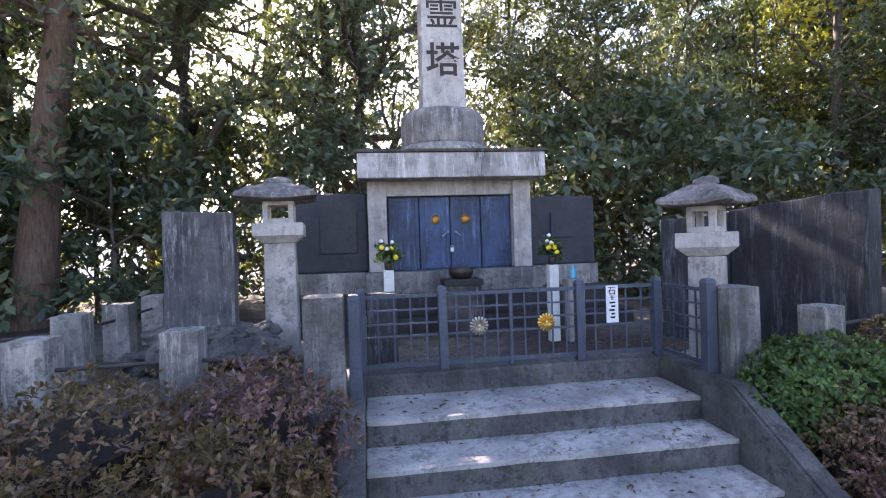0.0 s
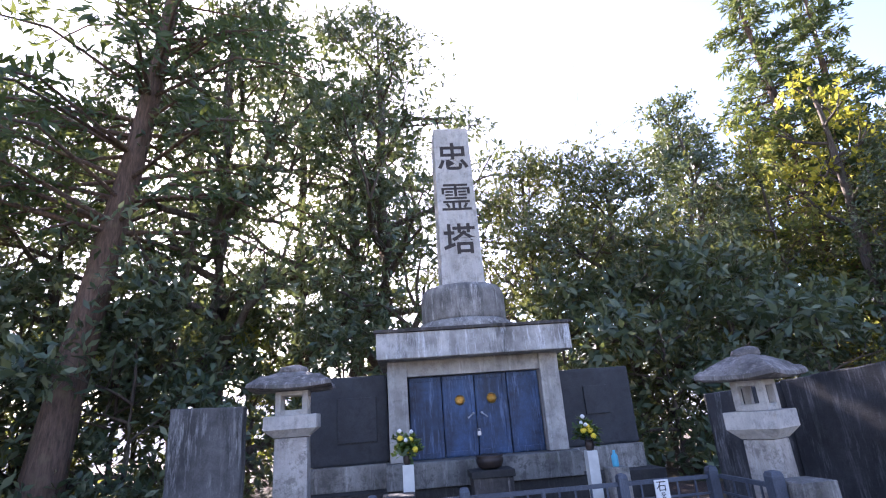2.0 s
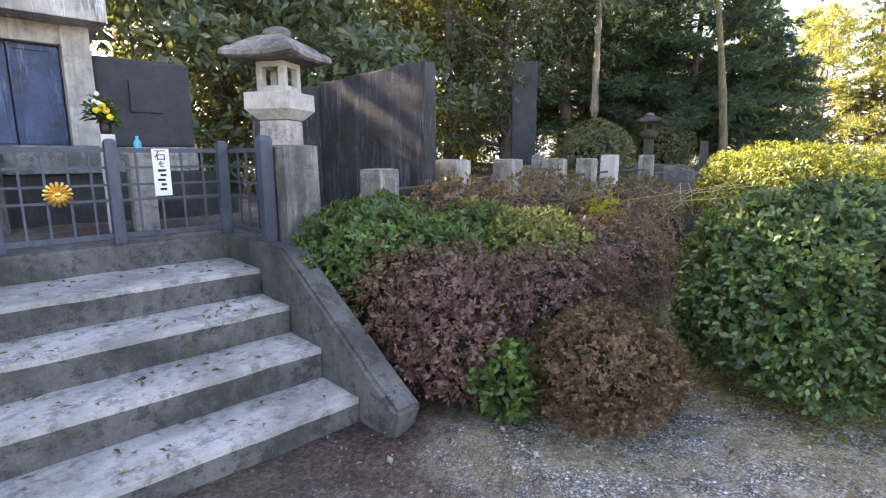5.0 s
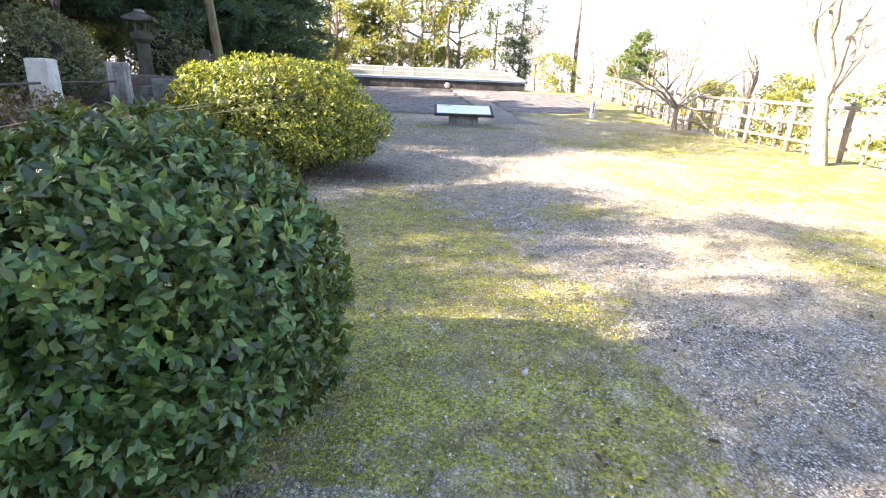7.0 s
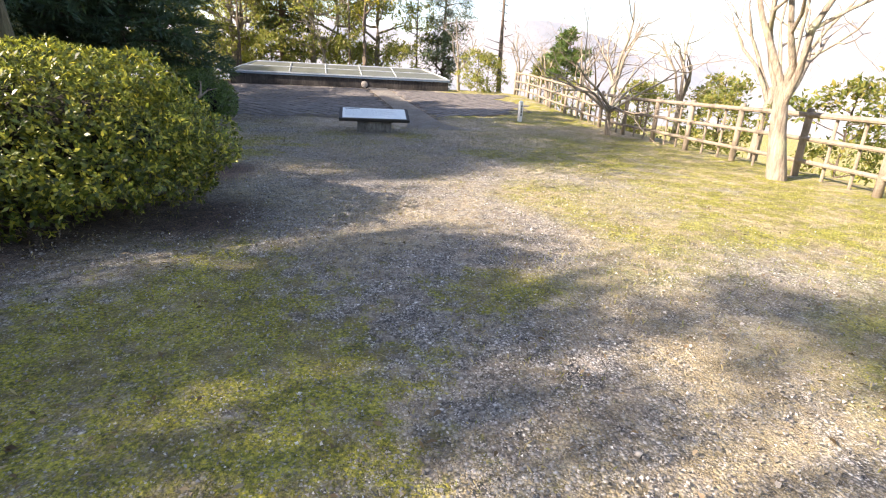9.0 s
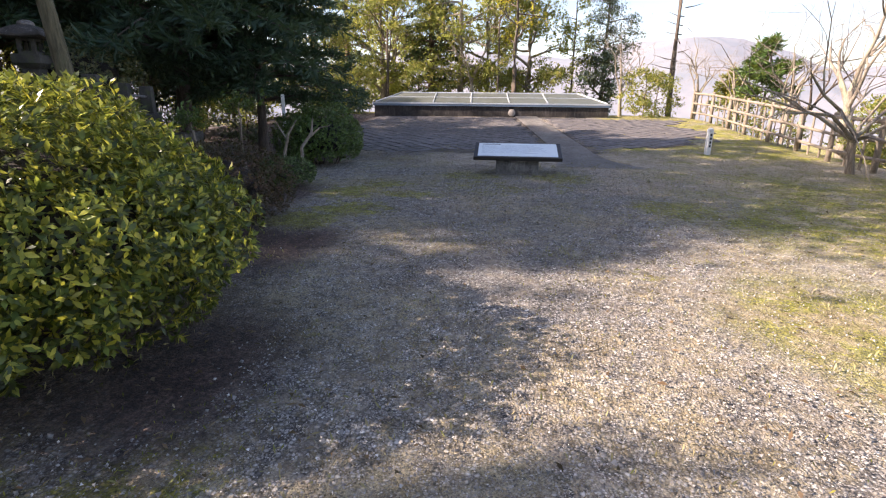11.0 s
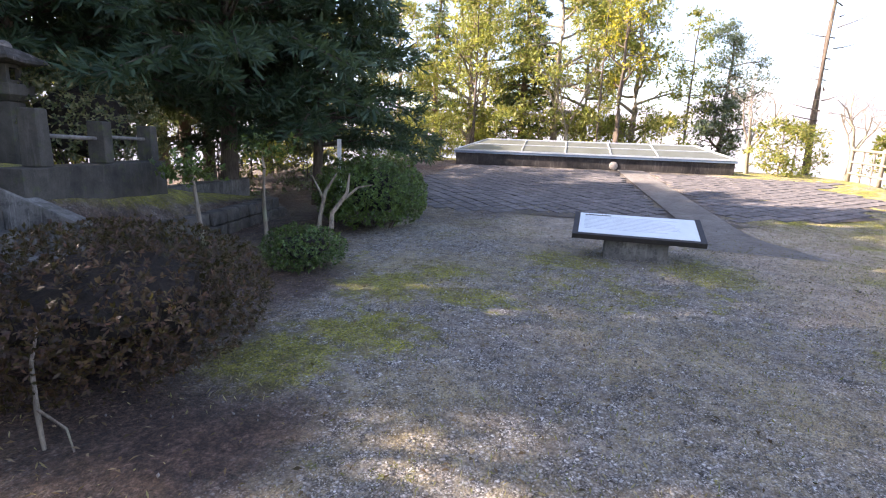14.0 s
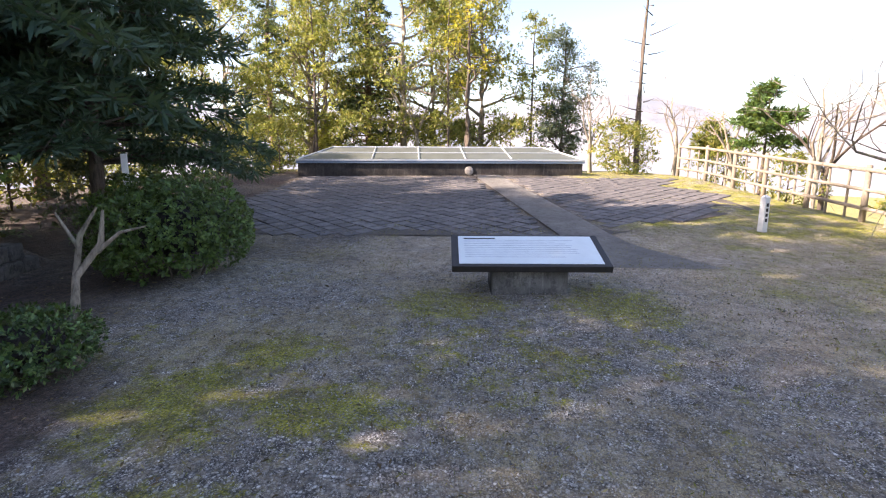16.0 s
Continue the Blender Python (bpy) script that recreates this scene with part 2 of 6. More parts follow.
ROCK = stone_mat("rock", (0.24, 0.22, 0.20), (0.07, 0.065, 0.06), 0.7, 0.0, 0.6)
STAINED = stone_mat("stained_concrete", (0.115, 0.097, 0.085), (0.022, 0.02, 0.019), 0.7, 0.85, 0.2)
STRIP = stone_mat("path_concrete", (0.44, 0.405, 0.365), (0.25, 0.228, 0.205), 0.8, 0.0, 0.2)
MORTAR = stone_mat("joint_soil", (0.13, 0.105, 0.085), (0.06, 0.05, 0.042), 0.8)
BLUEDOOR = stone_mat("blue_steel", (0.034, 0.082, 0.19), (0.006, 0.012, 0.03), 0.5, 0.75, 0.0, 0.5)
BLUEPOST = stone_mat("blue_paint", (0.070, 0.085, 0.115), (0.035, 0.042, 0.06), 0.7, 0.2, 0.0, 0.55)
GOLD = plain_mat("gilt_brass", (0.83, 0.56, 0.16), 0.32, 1.0, 0.2)
SILVER = plain_mat("dulled_gilt", (0.62, 0.55, 0.45), 0.45, 1.0, 0.3)
STEEL = plain_mat("steel", (0.55, 0.55, 0.56), 0.4, 0.9)
IRON = plain_mat("iron_pipe", (0.07, 0.06, 0.055), 0.7, 0.3)
WHITEP = plain_mat("white_paint", (0.78, 0.78, 0.76), 0.6, 0.0, 0.08)
INK = plain_mat("ink", (0.02, 0.02, 0.022), 0.8, 0.0, 0.1)
CARVED = plain_mat("carved_dark", (0.055, 0.045, 0.04), 0.9, 0.0, 0.3)
GREYINK = plain_mat("faded_print", (0.60, 0.65, 0.70), 0.8, 0.0, 0.2)
PANELW = plain_mat("sign_panel", (0.80, 0.86, 0.86), 0.75, 0.0, 0.05, 5)
FRAMEB = plain_mat("dark_frame", (0.035, 0.03, 0.028), 0.6, 0.0, 0.3)
ALU = plain_mat("aluminium", (0.72, 0.74, 0.76), 0.4, 0.6, 0.1)
BLUEALU = plain_mat("blue_grey_metal", (0.20, 0.27, 0.36), 0.5, 0.3, 0.15)
SHEET = plain_mat("cover_sheet", (0.13, 0.14, 0.12), 0.4, 0.0, 0.25, 2.5)
WOOD = stone_mat("weathered_wood", (0.33, 0.27, 0.205), (0.17, 0.135, 0.10), 0.8, 0.3, 0.1, 0.85, 60)
VASE = plain_mat("pale_vase", (0.62, 0.61, 0.57), 0.6, 0.0, 0.1)
BRONZE = plain_mat("dark_bronze", (0.06, 0.045, 0.04), 0.5, 0.5, 0.3)
CYAN = plain_mat("blue_plastic", (0.08, 0.42, 0.58), 0.4, 0.0, 0.1)
YPETAL = plain_mat("yellow_petal", (0.85, 0.62, 0.04), 0.6, 0.0, 0.1)
WPETAL = plain_mat("white_petal", (0.82, 0.80, 0.76), 0.6, 0.0, 0.05)
BARK = bark_mat("bark", (0.055, 0.04, 0.03), (0.15, 0.115, 0.09))
REDBARK = bark_mat("cedar_bark", (0.07, 0.045, 0.033), (0.19, 0.12, 0.085))
PALEBARK = bark_mat("pale_bark", (0.15, 0.12, 0.09), (0.38, 0.32, 0.25))
TWIG = bark_mat("twig", (0.05, 0.035, 0.028), (0.12, 0.085, 0.065))
# near-black colour for the shaded inside of the bushes
CORE_SHADE = bark_mat("bush_core_shade", (0.012, 0.009, 0.007), (0.035, 0.025, 0.018))
L_OAK = leaf_mat("leaf_evergreen", [(0.030, 0.052, 0.036), (0.056, 0.088, 0.054), (0.095, 0.132, 0.076), (0.16, 0.18, 0.10)], 0.22, 0.4, 0.5)
L_OLIVE = leaf_mat("leaf_olive", [(0.035, 0.052, 0.028), (0.07, 0.09, 0.042), (0.125, 0.135, 0.06), (0.19, 0.165, 0.08)], 0.25, 0.42, 0.45)
L_YELLOW = leaf_mat("leaf_yellow", [(0.16, 0.17, 0.02), (0.42, 0.36, 0.03), (0.60, 0.46, 0.04)], 0.55)
L_LIME = leaf_mat("leaf_sunny", [(0.082, 0.117, 0.033), (0.164, 0.195, 0.046), (0.273, 0.26, 0.065), (0.328, 0.26, 0.078)], 0.45)
L_CEDAR = leaf_mat("leaf_conifer", [(0.025, 0.051, 0.029), (0.049, 0.088, 0.042), (0.079, 0.112, 0.051)], 0.25, 0.6)
L_PINE = leaf_mat("leaf_pine", [(0.016, 0.043, 0.033), (0.033, 0.075, 0.049), (0.058, 0.109, 0.067)], 0.2, 0.55)
L_BUSH = leaf_mat("leaf_round_bush", [(0.011, 0.03, 0.011), (0.03, 0.075, 0.021), (0.062, 0.13, 0.034), (0.14, 0.20, 0.06)], 0.22, 0.35, 0.5, 13.0)
# the bright yellow stop carries sun on the azalea as leaf colour
L_AZAL = leaf_mat("leaf_azalea", [(0.018, 0.035, 0.008), (0.045, 0.078, 0.015), (0.15, 0.185, 0.03), (0.52, 0.46, 0.055)], 0.34, 0.38, 0.5, 11.0)
L_AZGREEN = leaf_mat("leaf_azalea_green", [(0.025, 0.06, 0.016), (0.06, 0.12, 0.03), (0.125, 0.20, 0.05)], 0.3, 0.42, 0.45, 12.0)
L_PALEGREEN = leaf_mat("leaf_pale_azalea", [(0.11, 0.128, 0.045), (0.205, 0.21, 0.068), (0.331, 0.285, 0.09)], 0.3)
L_MAUVE = leaf_mat("leaf_mauve", [(0.075, 0.036, 0.040), (0.145, 0.070, 0.076), (0.225, 0.112, 0.108), (0.20, 0.14, 0.075)], 0.25, clumps=13.0)
L_BROWN = leaf_mat("leaf_winter_brown", [(0.063, 0.037, 0.027), (0.12, 0.068, 0.048), (0.194, 0.102, 0.061), (0.15, 0.116, 0.054)], 0.25, clumps=13.0)
L_RUST = leaf_mat("leaf_rust_brown", [(0.018, 0.010, 0.009), (0.042, 0.02, 0.016), (0.08, 0.035, 0.025), (0.06, 0.042, 0.024)], 0.2, clumps=13.0)
L_DRY = leaf_mat("dry_leaf", [(0.04, 0.025, 0.016), (0.12, 0.07, 0.042), (0.20, 0.13, 0.08), (0.36, 0.28, 0.19)], 0.2, 0.8)
L_STRAW = leaf_mat("dry_straw", [(0.30, 0.24, 0.12), (0.45, 0.38, 0.22), (0.16, 0.18, 0.05)], 0.3, 0.8)
L_MOSS = leaf_mat("moss_tuft", [(0.07, 0.09, 0.015), (0.16, 0.17, 0.03), (0.28, 0.25, 0.05)], 0.3, 0.8)
# mossy stone with the deep shade under the pines mixed into its colour
MOSSSTONE = stone_mat("mossy_stone_shaded", (0.085, 0.078, 0.066), (0.024, 0.022, 0.019), 0.6, 0.2, 0.8)


# ---- mesh helpers ----
def part(name, bm, material, parent=None, label="", smooth=False):
    """Links a bmesh as one mesh object, under a thing or a part."""
    me = bpy.data.meshes.new(name)
    if smooth:
        for f in bm.faces:
            f.smooth = True
    bm.to_mesh(me)
    bm.free()
    me.materials.append(material)
    ob = new(name, me)
    if parent:
        ob.parent = parent
    return tagged(ob, label)


def thing(name, x, y, z, rz=0.0, label="", category="", group="", kind=""):
    e = new(name)
    e.empty_display_size = 0.1
    e.matrix_world = pose(x, y, z, 0, 0, rz)
    return tagged(e, label, category, group, kind)


def block(x0, x1, y0, y1, z0, z1, bevel=0.008, wear=0.0, cuts=0, taper=1.0, bm=None):
    """A block with softened, slightly worn edges; taper narrows its top."""
    own = bmesh.new()
    bmesh.ops.create_cube(own, size=1.0)
    cx, cy = (x0 + x1) / 2, (y0 + y1) / 2
    for v in own.verts:
        k = taper if v.co.z > 0 else 1.0
        v.co = Vector((cx + v.co.x * (x1 - x0) * k, cy + v.co.y * (y1 - y0) * k, z0 + (v.co.z + 0.5) * (z1 - z0)))
    if cuts:
        bmesh.ops.subdivide_edges(own, edges=own.edges[:], cuts=cuts, use_grid_fill=True)
    if bevel:
        sharp = [e for e in own.edges if len(e.link_faces) == 2 and e.calc_face_angle(0) > 0.5]
        bmesh.ops.bevel(own, geom=sharp, offset=bevel, segments=2, affect="EDGES", profile=0.6)
    if wear:
        for v in own.verts:
            v.co += noise.noise_vector(v.co * 6.0 + Vector((x0 * 3.1, y0 * 1.7, 0))) * wear
    if bm is None:
        return own
    me = bpy.data.meshes.new("join")
    own.to_mesh(me)
    own.free()
    bm.from_mesh(me)
    bpy.data.meshes.remove(me)
    return bm


def lathe(profile, sides=24, bm=None, at=(0, 0, 0), turn=0.0, square=False):
    """A turned solid from rows of radius and height; square: four sides."""
    bm = bm or bmesh.new()
    n = 4 if square else sides
    off = math.pi / 4 if square else 0.0
    k = math.sqrt(2) if square else 1.0
    rings = []
    for r, z in profile:
        rings.append([bm.verts.new((at[0] + r * k * math.cos(off + turn + 2 * math.pi * i / n), at[1] + r * k * math.sin(off + turn + 2 * math.pi * i / n), at[2] + z)) for i in range(n)])
    for a, c in zip(rings, rings[1:]):
        for i in range(n):
            bm.faces.new((a[i], a[(i + 1) % n], c[(i + 1) % n], c[i]))
    bm.faces.new(list(reversed(rings[0])))
    bm.faces.new(rings[-1])
    return bm


def rod(a, c, r, sides=8, bm=None, r2=None):
    bm = bm or bmesh.new()
    a, c = Vector(a), Vector(c)
    q = (c - a).to_track_quat("Z", "Y").to_matrix()
    rings = []
    for p, rr in ((a, r), (c, r if r2 is None else r2)):
        rings.append([bm.verts.new(p + q @ Vector((rr * math.cos(2 * math.pi * i / sides), rr * math.sin(2 * math.pi * i / sides), 0))) for i in range(sides)])
    for i in range(sides):
        bm.faces.new((rings[0][i], rings[0][(i + 1) % sides], rings[1][(i + 1) % sides], rings[1][i]))
    bm.faces.new(list(reversed(rings[0])))
    bm.faces.new(rings[1])
    return bm


def quads_mesh(name, verts, material, parent=None, label=""):
    """A mesh of loose four-cornered faces, from an array of n x 4 corners."""
    n = len(verts)
    me = bpy.data.meshes.new(name)
    me.vertices.add(n * 4)
    me.vertices.foreach_set("co", np.asarray(verts, np.float32).ravel())
    me.loops.add(n * 4)
    me.loops.foreach_set("vertex_index", np.arange(n * 4, dtype=np.int32))
    me.polygons.add(n)
    me.polygons.foreach_set("loop_start", np.arange(0, n * 4, 4, dtype=np.int32))
    me.update(calc_edges=True)
    me.materials.append(material)
    ob = new(name, me)
    if parent:
        ob.parent = parent
    return tagged(ob, label)


def unit(a):
    return a / np.maximum(np.linalg.norm(a, axis=-1, keepdims=True), 1e-9)


def leaf_quads(base, along, normal, length, width, fold=0.15):
    """Corners of folded, pointed leaves."""
    along = unit(along)
    side = unit(np.cross(along, normal))
    up = np.cross(side, along)
    length, width = np.broadcast_to(length, len(base))[:, None], np.broadcast_to(width, len(base))[:, None]
    mid = base + along * length * 0.55 + up * width * fold
    return np.stack([base, mid + side * width / 2, base + along * length - up * width * fold, mid - side * width / 2], 1)


def rosettes(rng, centre, out, count, length, width, spread=0.75):
    """Whorls of leaves at twig tips that face outwards."""
    n = len(centre)
    c, o = np.repeat(centre, count, 0), np.repeat(unit(out), count, 0)
    o = unit(o + rng.normal(0, 0.18, o.shape))
    ref = unit(rng.normal(0, 1, (n * count, 3)))
    tang = unit(ref - o * (ref * o).sum(1, keepdims=True))
    k = rng.uniform(spread - 0.3, spread + 0.3, (n * count, 1))
    d = tang * k + o * (1 - 0.6 * k)
    ln = length * rng.uniform(0.65, 1.25, n * count)
    return leaf_quads(c + rng.normal(0, length * 0.12, c.shape), d, o, ln, ln * width / length)


def lump(d, seed, freq=1.8, amp=0.13):
    """Uneven outline of a clipped bush, by direction."""
    return np.array([1 + amp * noise.noise(Vector(v) * freq + Vector((seed * 7.3, 0, 0))) + amp * 0.5 * noise.noise(Vector(v) * freq * 2.7 + Vector((0, seed * 3.1, 0))) for v in d])


class Tubes:
    """Branches as tapered tubes, gathered into one mesh."""

    def __init__(self):
        self.v, self.f = [], []

    def add(self, pts, radii, sides=6):
        pts = [Vector(p) for p in pts]
        start = len(self.v)
        for i, (p, r) in enumerate(zip(pts, radii)):
            d = (pts[min(i + 1, len(pts) - 1)] - pts[max(i - 1, 0)])
            q = d.to_track_quat("Z", "Y").to_matrix()
            for k in range(sides):
                a = 2 * math.pi * k / sides
                self.v.append(p + q @ Vector((r * math.cos(a), r * math.sin(a), 0)))
        for i in range(len(pts) - 1):
            for k in range(sides):
                a, b_ = start + i * sides + k, start + i * sides + (k + 1) % sides
                self.f.append((a, b_, b_ + sides, a + sides))

    def mesh(self, name, material, parent=None, label=""):
        me = bpy.data.meshes.new(name)
        me.from_pydata([tuple(v) for v in self.v], [], self.f)
        for p in me.polygons:
            p.use_smooth = True
        me.materials.append(material)
        ob = new(name, me)
        if parent:
            ob.parent = parent
        return tagged(ob, label)


def text_mesh(body, size, depth, material, parent, loc, rot=(90, 0, 0), name="lettering", bold=0.0):
    cu = bpy.data.curves.new(name, "FONT")
    cu.body, cu.size, cu.extrude, cu.align_x, cu.align_y = body, size, depth, "CENTER", "CENTER"
    cu.offset = size * bold
    tmp = bpy.data.objects.new(name, cu)
    scene.collection.objects.link(tmp)
    me = bpy.data.meshes.new_from_object(tmp.evaluated_get(bpy.context.evaluated_depsgraph_get()))
    bpy.data.objects.remove(tmp)
    me.materials.clear()
    me.materials.append(material)
    ob = new(name, me)
    ob.parent = parent
    ob.matrix_basis = pose(*loc, *rot)
    return ob


# ---- plants ----
def bush(name, x, y, z, rx, ry, h, leaf, length, width, count, label, category="bush", seed=1, whorl=6, stems=True, amp=0.13, spread=0.75, group="", squash=0.42):
    rng = np.random.default_rng(seed)
    t = thing(name, x, y, z, 0, label, category, group)
    d = unit(rng.normal(0, 1, (int(count * 1.35), 3)))
    d = d[d[:, 2] > -0.62][:count]
    r = lump(d, seed, amp=amp) * (1 - 0.4 * rng.random(len(d)) ** 1.7)
    top = h * (1 - squash)
    scale = np.array([rx, ry, 1.0])
    p = d * scale * r[:, None]
    p[:, 2] = d[:, 2] * r * np.where(d[:, 2] > 0, top, h * squash * 1.3) + h * squash
    p[:, 2] = np.maximum(p[:, 2], 0.02)
    out = unit(d / scale + np.array([0, 0, 0.25]))
    q = rosettes(rng, p, out, whorl, length, width, spread)
    quads_mesh("foliage", q, leaf, t)
    # solid dark core added as the shade behind the leaves
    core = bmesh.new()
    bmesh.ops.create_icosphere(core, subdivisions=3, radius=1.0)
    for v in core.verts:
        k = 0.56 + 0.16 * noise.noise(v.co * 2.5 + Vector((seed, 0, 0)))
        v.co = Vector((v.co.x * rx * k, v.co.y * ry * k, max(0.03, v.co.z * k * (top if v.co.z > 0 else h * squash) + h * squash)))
    part("shade_core", core, CORE_SHADE, t)
    if stems:
        tb = Tubes()
        for i in range(14):
            a = rng.uniform(0, 6.28)
            k = rng.uniform(0.1, 0.35)
            e = rng.uniform(0.55, 0.8)
            s, m_, f = (math.cos(a) * rx * k, math.sin(a) * ry * k, -0.08), (math.cos(a) * rx * (k + e) / 2, math.sin(a) * ry * (k + e) / 2, h * 0.2), (math.cos(a) * rx * e, math.sin(a) * ry * e, h * 0.5)
            tb.add([s, m_, f], [0.016, 0.011, 0.006], 5)
        tagged(tb.mesh("stemwork", TWIG, t), kind="stuff")
    return t


def grow(tb, rng, p, d, length, radius, depth, tips, bend=0.25, kids=(2, 4), lift=0.1, shrink=0.68, sides=6, segs=4):
    """One limb and its branches; tips gathers the ends with their directions."""
    pts, rad = [Vector(p)], [radius]
    d = Vector(d).normalized()
    for i in range(segs):
        d = (d + Vector(rng.normal(0, bend, 3)) * 0.5 + Vector((0, 0, lift * 0.3))).normalized()
        pts.append(pts[-1] + d * length / segs)
        rad.append(radius * (1 - 0.55 * (i + 1) / segs))
    tb.add(pts, rad, max(3, sides))
    if depth == 0:
        tips.append((pts[-1], d, pts[-2]))
        return
    for _ in range(rng.integers(kids[0], kids[1] + 1)):
        k = int(rng.integers(max(1, segs // 2), segs + 1))
        side = Vector(rng.normal(0, 1, 3))
        nd = (d * 0.75 + side.normalized() * 0.75 + Vector((0, 0, lift))).normalized()
        grow(tb, rng, pts[k], nd, length * shrink * rng.uniform(0.75, 1.2), rad[k] * 0.7, depth - 1, tips, bend, kids, lift, shrink, sides - 1, segs)
    if depth == 1:
        tips.append((pts[-1], d, pts[-2]))


def tree(name, x, y, z, h, label, leaf, seed, crown_from=0.25, spread=0.45, leaves=22000, leaf_len=0.1, leaf_w=0.045, clump=0.5, limbs=14, bark=None, radius=None, category="tree", trunk_bend=0.06, limb_depth=1, lean=(0, 0)):
    """Broadleaf tree: trunk, limbs, and leaves in loose clumps round the limb ends."""
    rng = np.random.default_rng(seed)
    t = thing(name, x, y, z, 0, label, category)
    tb, br, tips = Tubes(), Tubes(), []
    r0 = radius or h * 0.022
    pts, rad = [Vector((0, 0, -0.2))], [r0 * 1.25]
    n = 9
    for i in range(1, n + 1):
        f = i / n
        pts.append(Vector((lean[0] * f, lean[1] * f, h * 0.93 * f)) + Vector(rng.normal(0, trunk_bend, 3)) * h * 0.12 * f)
        rad.append(r0 * (1 - 0.85 * f) + 0.008)
    tb.add(pts, rad, 9)
    for i in range(limbs):
        f = crown_from + (1 - crown_from) * (i + 0.5 * rng.random()) / limbs
        k = min(n - 1, int(f * n))
        u = f * n - k
        p = pts[k].lerp(pts[k + 1], u)
        a = i * 2.4 + rng.uniform(-0.5, 0.5)
        shape = math.sin(math.pi * (0.18 + 0.78 * (f - crown_from) / (1 - crown_from))) ** 0.8
        ln = h * spread * max(0.25, shape) * rng.uniform(0.75, 1.15)
        d = (math.cos(a), math.sin(a), rng.uniform(0.05, 0.6))
        grow(br, rng, p, d, ln * 0.62, r0 * (1 - 0.8 * f) * 0.5 + 0.01, limb_depth, tips, 0.3, (3, 4), 0.12)
    tb.mesh("trunk", bark or BARK, t)
    tagged(br.mesh("branchwork", bark or BARK, t), kind="stuff")
    c = np.array([tuple(a.lerp(b_, rng.uniform(-0.1, 0.9))) for a, _, b_ in tips])
    which = rng.integers(0, len(c), leaves // 4)
    size = clump * rng.uniform(0.55, 1.2, len(c))[which][:, None]
    off = unit(rng.normal(0, 1, (len(which), 3))) * (rng.random((len(which), 1)) ** 0.5) * np.array([1, 1, 0.62])
    pos = c[which] + off * size
    out = unit(off + np.array([0, 0, 0.35]))
    q = rosettes(rng, pos, out, 4, leaf_len, leaf_w, 0.8)
    quads_mesh("crown", q, leaf, t)
    return t


def conifer(name, x, y, z, h, label, leaf, seed, from_=0.2, spread=0.2, sprays=5200, needle=0.17, width=0.045, bark=None, radius=None, droop=0.25, whorls=26, lean=(0, 0), per=5, rag=0.3):
    """Conifer: straight trunk, whorled boughs, needle sprays along them."""
    rng = np.random.default_rng(seed)
    t = thing(name, x, y, z, 0, label, "tree")
    tb, br = Tubes(), Tubes()
    r0 = radius or h * 0.02
    pts = [Vector((lean[0] * f + 0.02 * h * math.sin(5 * f + seed) * f, lean[1] * f, h * f - 0.2 * (f == 0))) for f in np.linspace(0, 1, 9)]
    tb.add(pts, [r0 * (1.2 if i == 0 else 1) * (1 - 0.9 * i / 8) + 0.01 for i in range(9)], 9)
    starts, ends = [], []
    for w in range(whorls):
        f = from_ + (1 - from_) * (w + rng.random()) / whorls
        k = min(7, int(f * 8))
        p = pts[k].lerp(pts[k + 1], f * 8 - k)
        reach = h * spread * (1 - 0.86 * (f - from_) / (1 - from_)) * (0.55 + 0.45 * min(1, (f - from_) * 6 + 0.3))
        for j in range(per):
            a = rng.uniform(0, 6.28)
            ln = reach * rng.uniform(1 - rag, 1 + rag)
            d = Vector((math.cos(a), math.sin(a), rng.uniform(-0.05, 0.3)))
            m_ = p + d * ln * 0.55
            e = p + d * ln + Vector((0, 0, -droop * ln))
            br.add([p, m_, e], [r0 * 0.22 * (1 - f) + 0.012, r0 * 0.12 * (1 - f) + 0.008, 0.004], 4)
            starts += [p.lerp(m_, 0.45), m_]
            ends += [m_, e]
    tb.mesh("trunk", bark or REDBARK, t)
    tagged(br.mesh("branchwork", bark or REDBARK, t), kind="stuff")
    s, e = np.array([tuple(v) for v in starts]), np.array([tuple(v) for v in ends])
    wgt = np.linalg.norm(e - s, axis=1)
    which = rng.choice(len(s), sprays, p=wgt / wgt.sum())
    u = rng.random((sprays, 1)) ** 0.8
    pos = s[which] * (1 - u) + e[which] * u
    axis = unit(e[which] - s[which])
    side = unit(np.cross(axis, np.array([0, 0, 1.0]))) * rng.choice([-1, 1], (sprays, 1))
    spread_to = rng.random((sprays, 1))
    pos = pos + side * spread_to * 0.28 * (1 - 0.5 * u) * wgt[which][:, None] + rng.normal(0, 0.05, (sprays, 3))
    out = unit(axis * 0.5 + side * 0.7 + rng.normal(0, 0.25, (sprays, 3)) + np.array([0, 0, 0.15 - droop]))
    q = rosettes(rng, pos, out, 4, needle, width, 0.5)
    quads_mesh("crown", q, leaf, t)
    return t


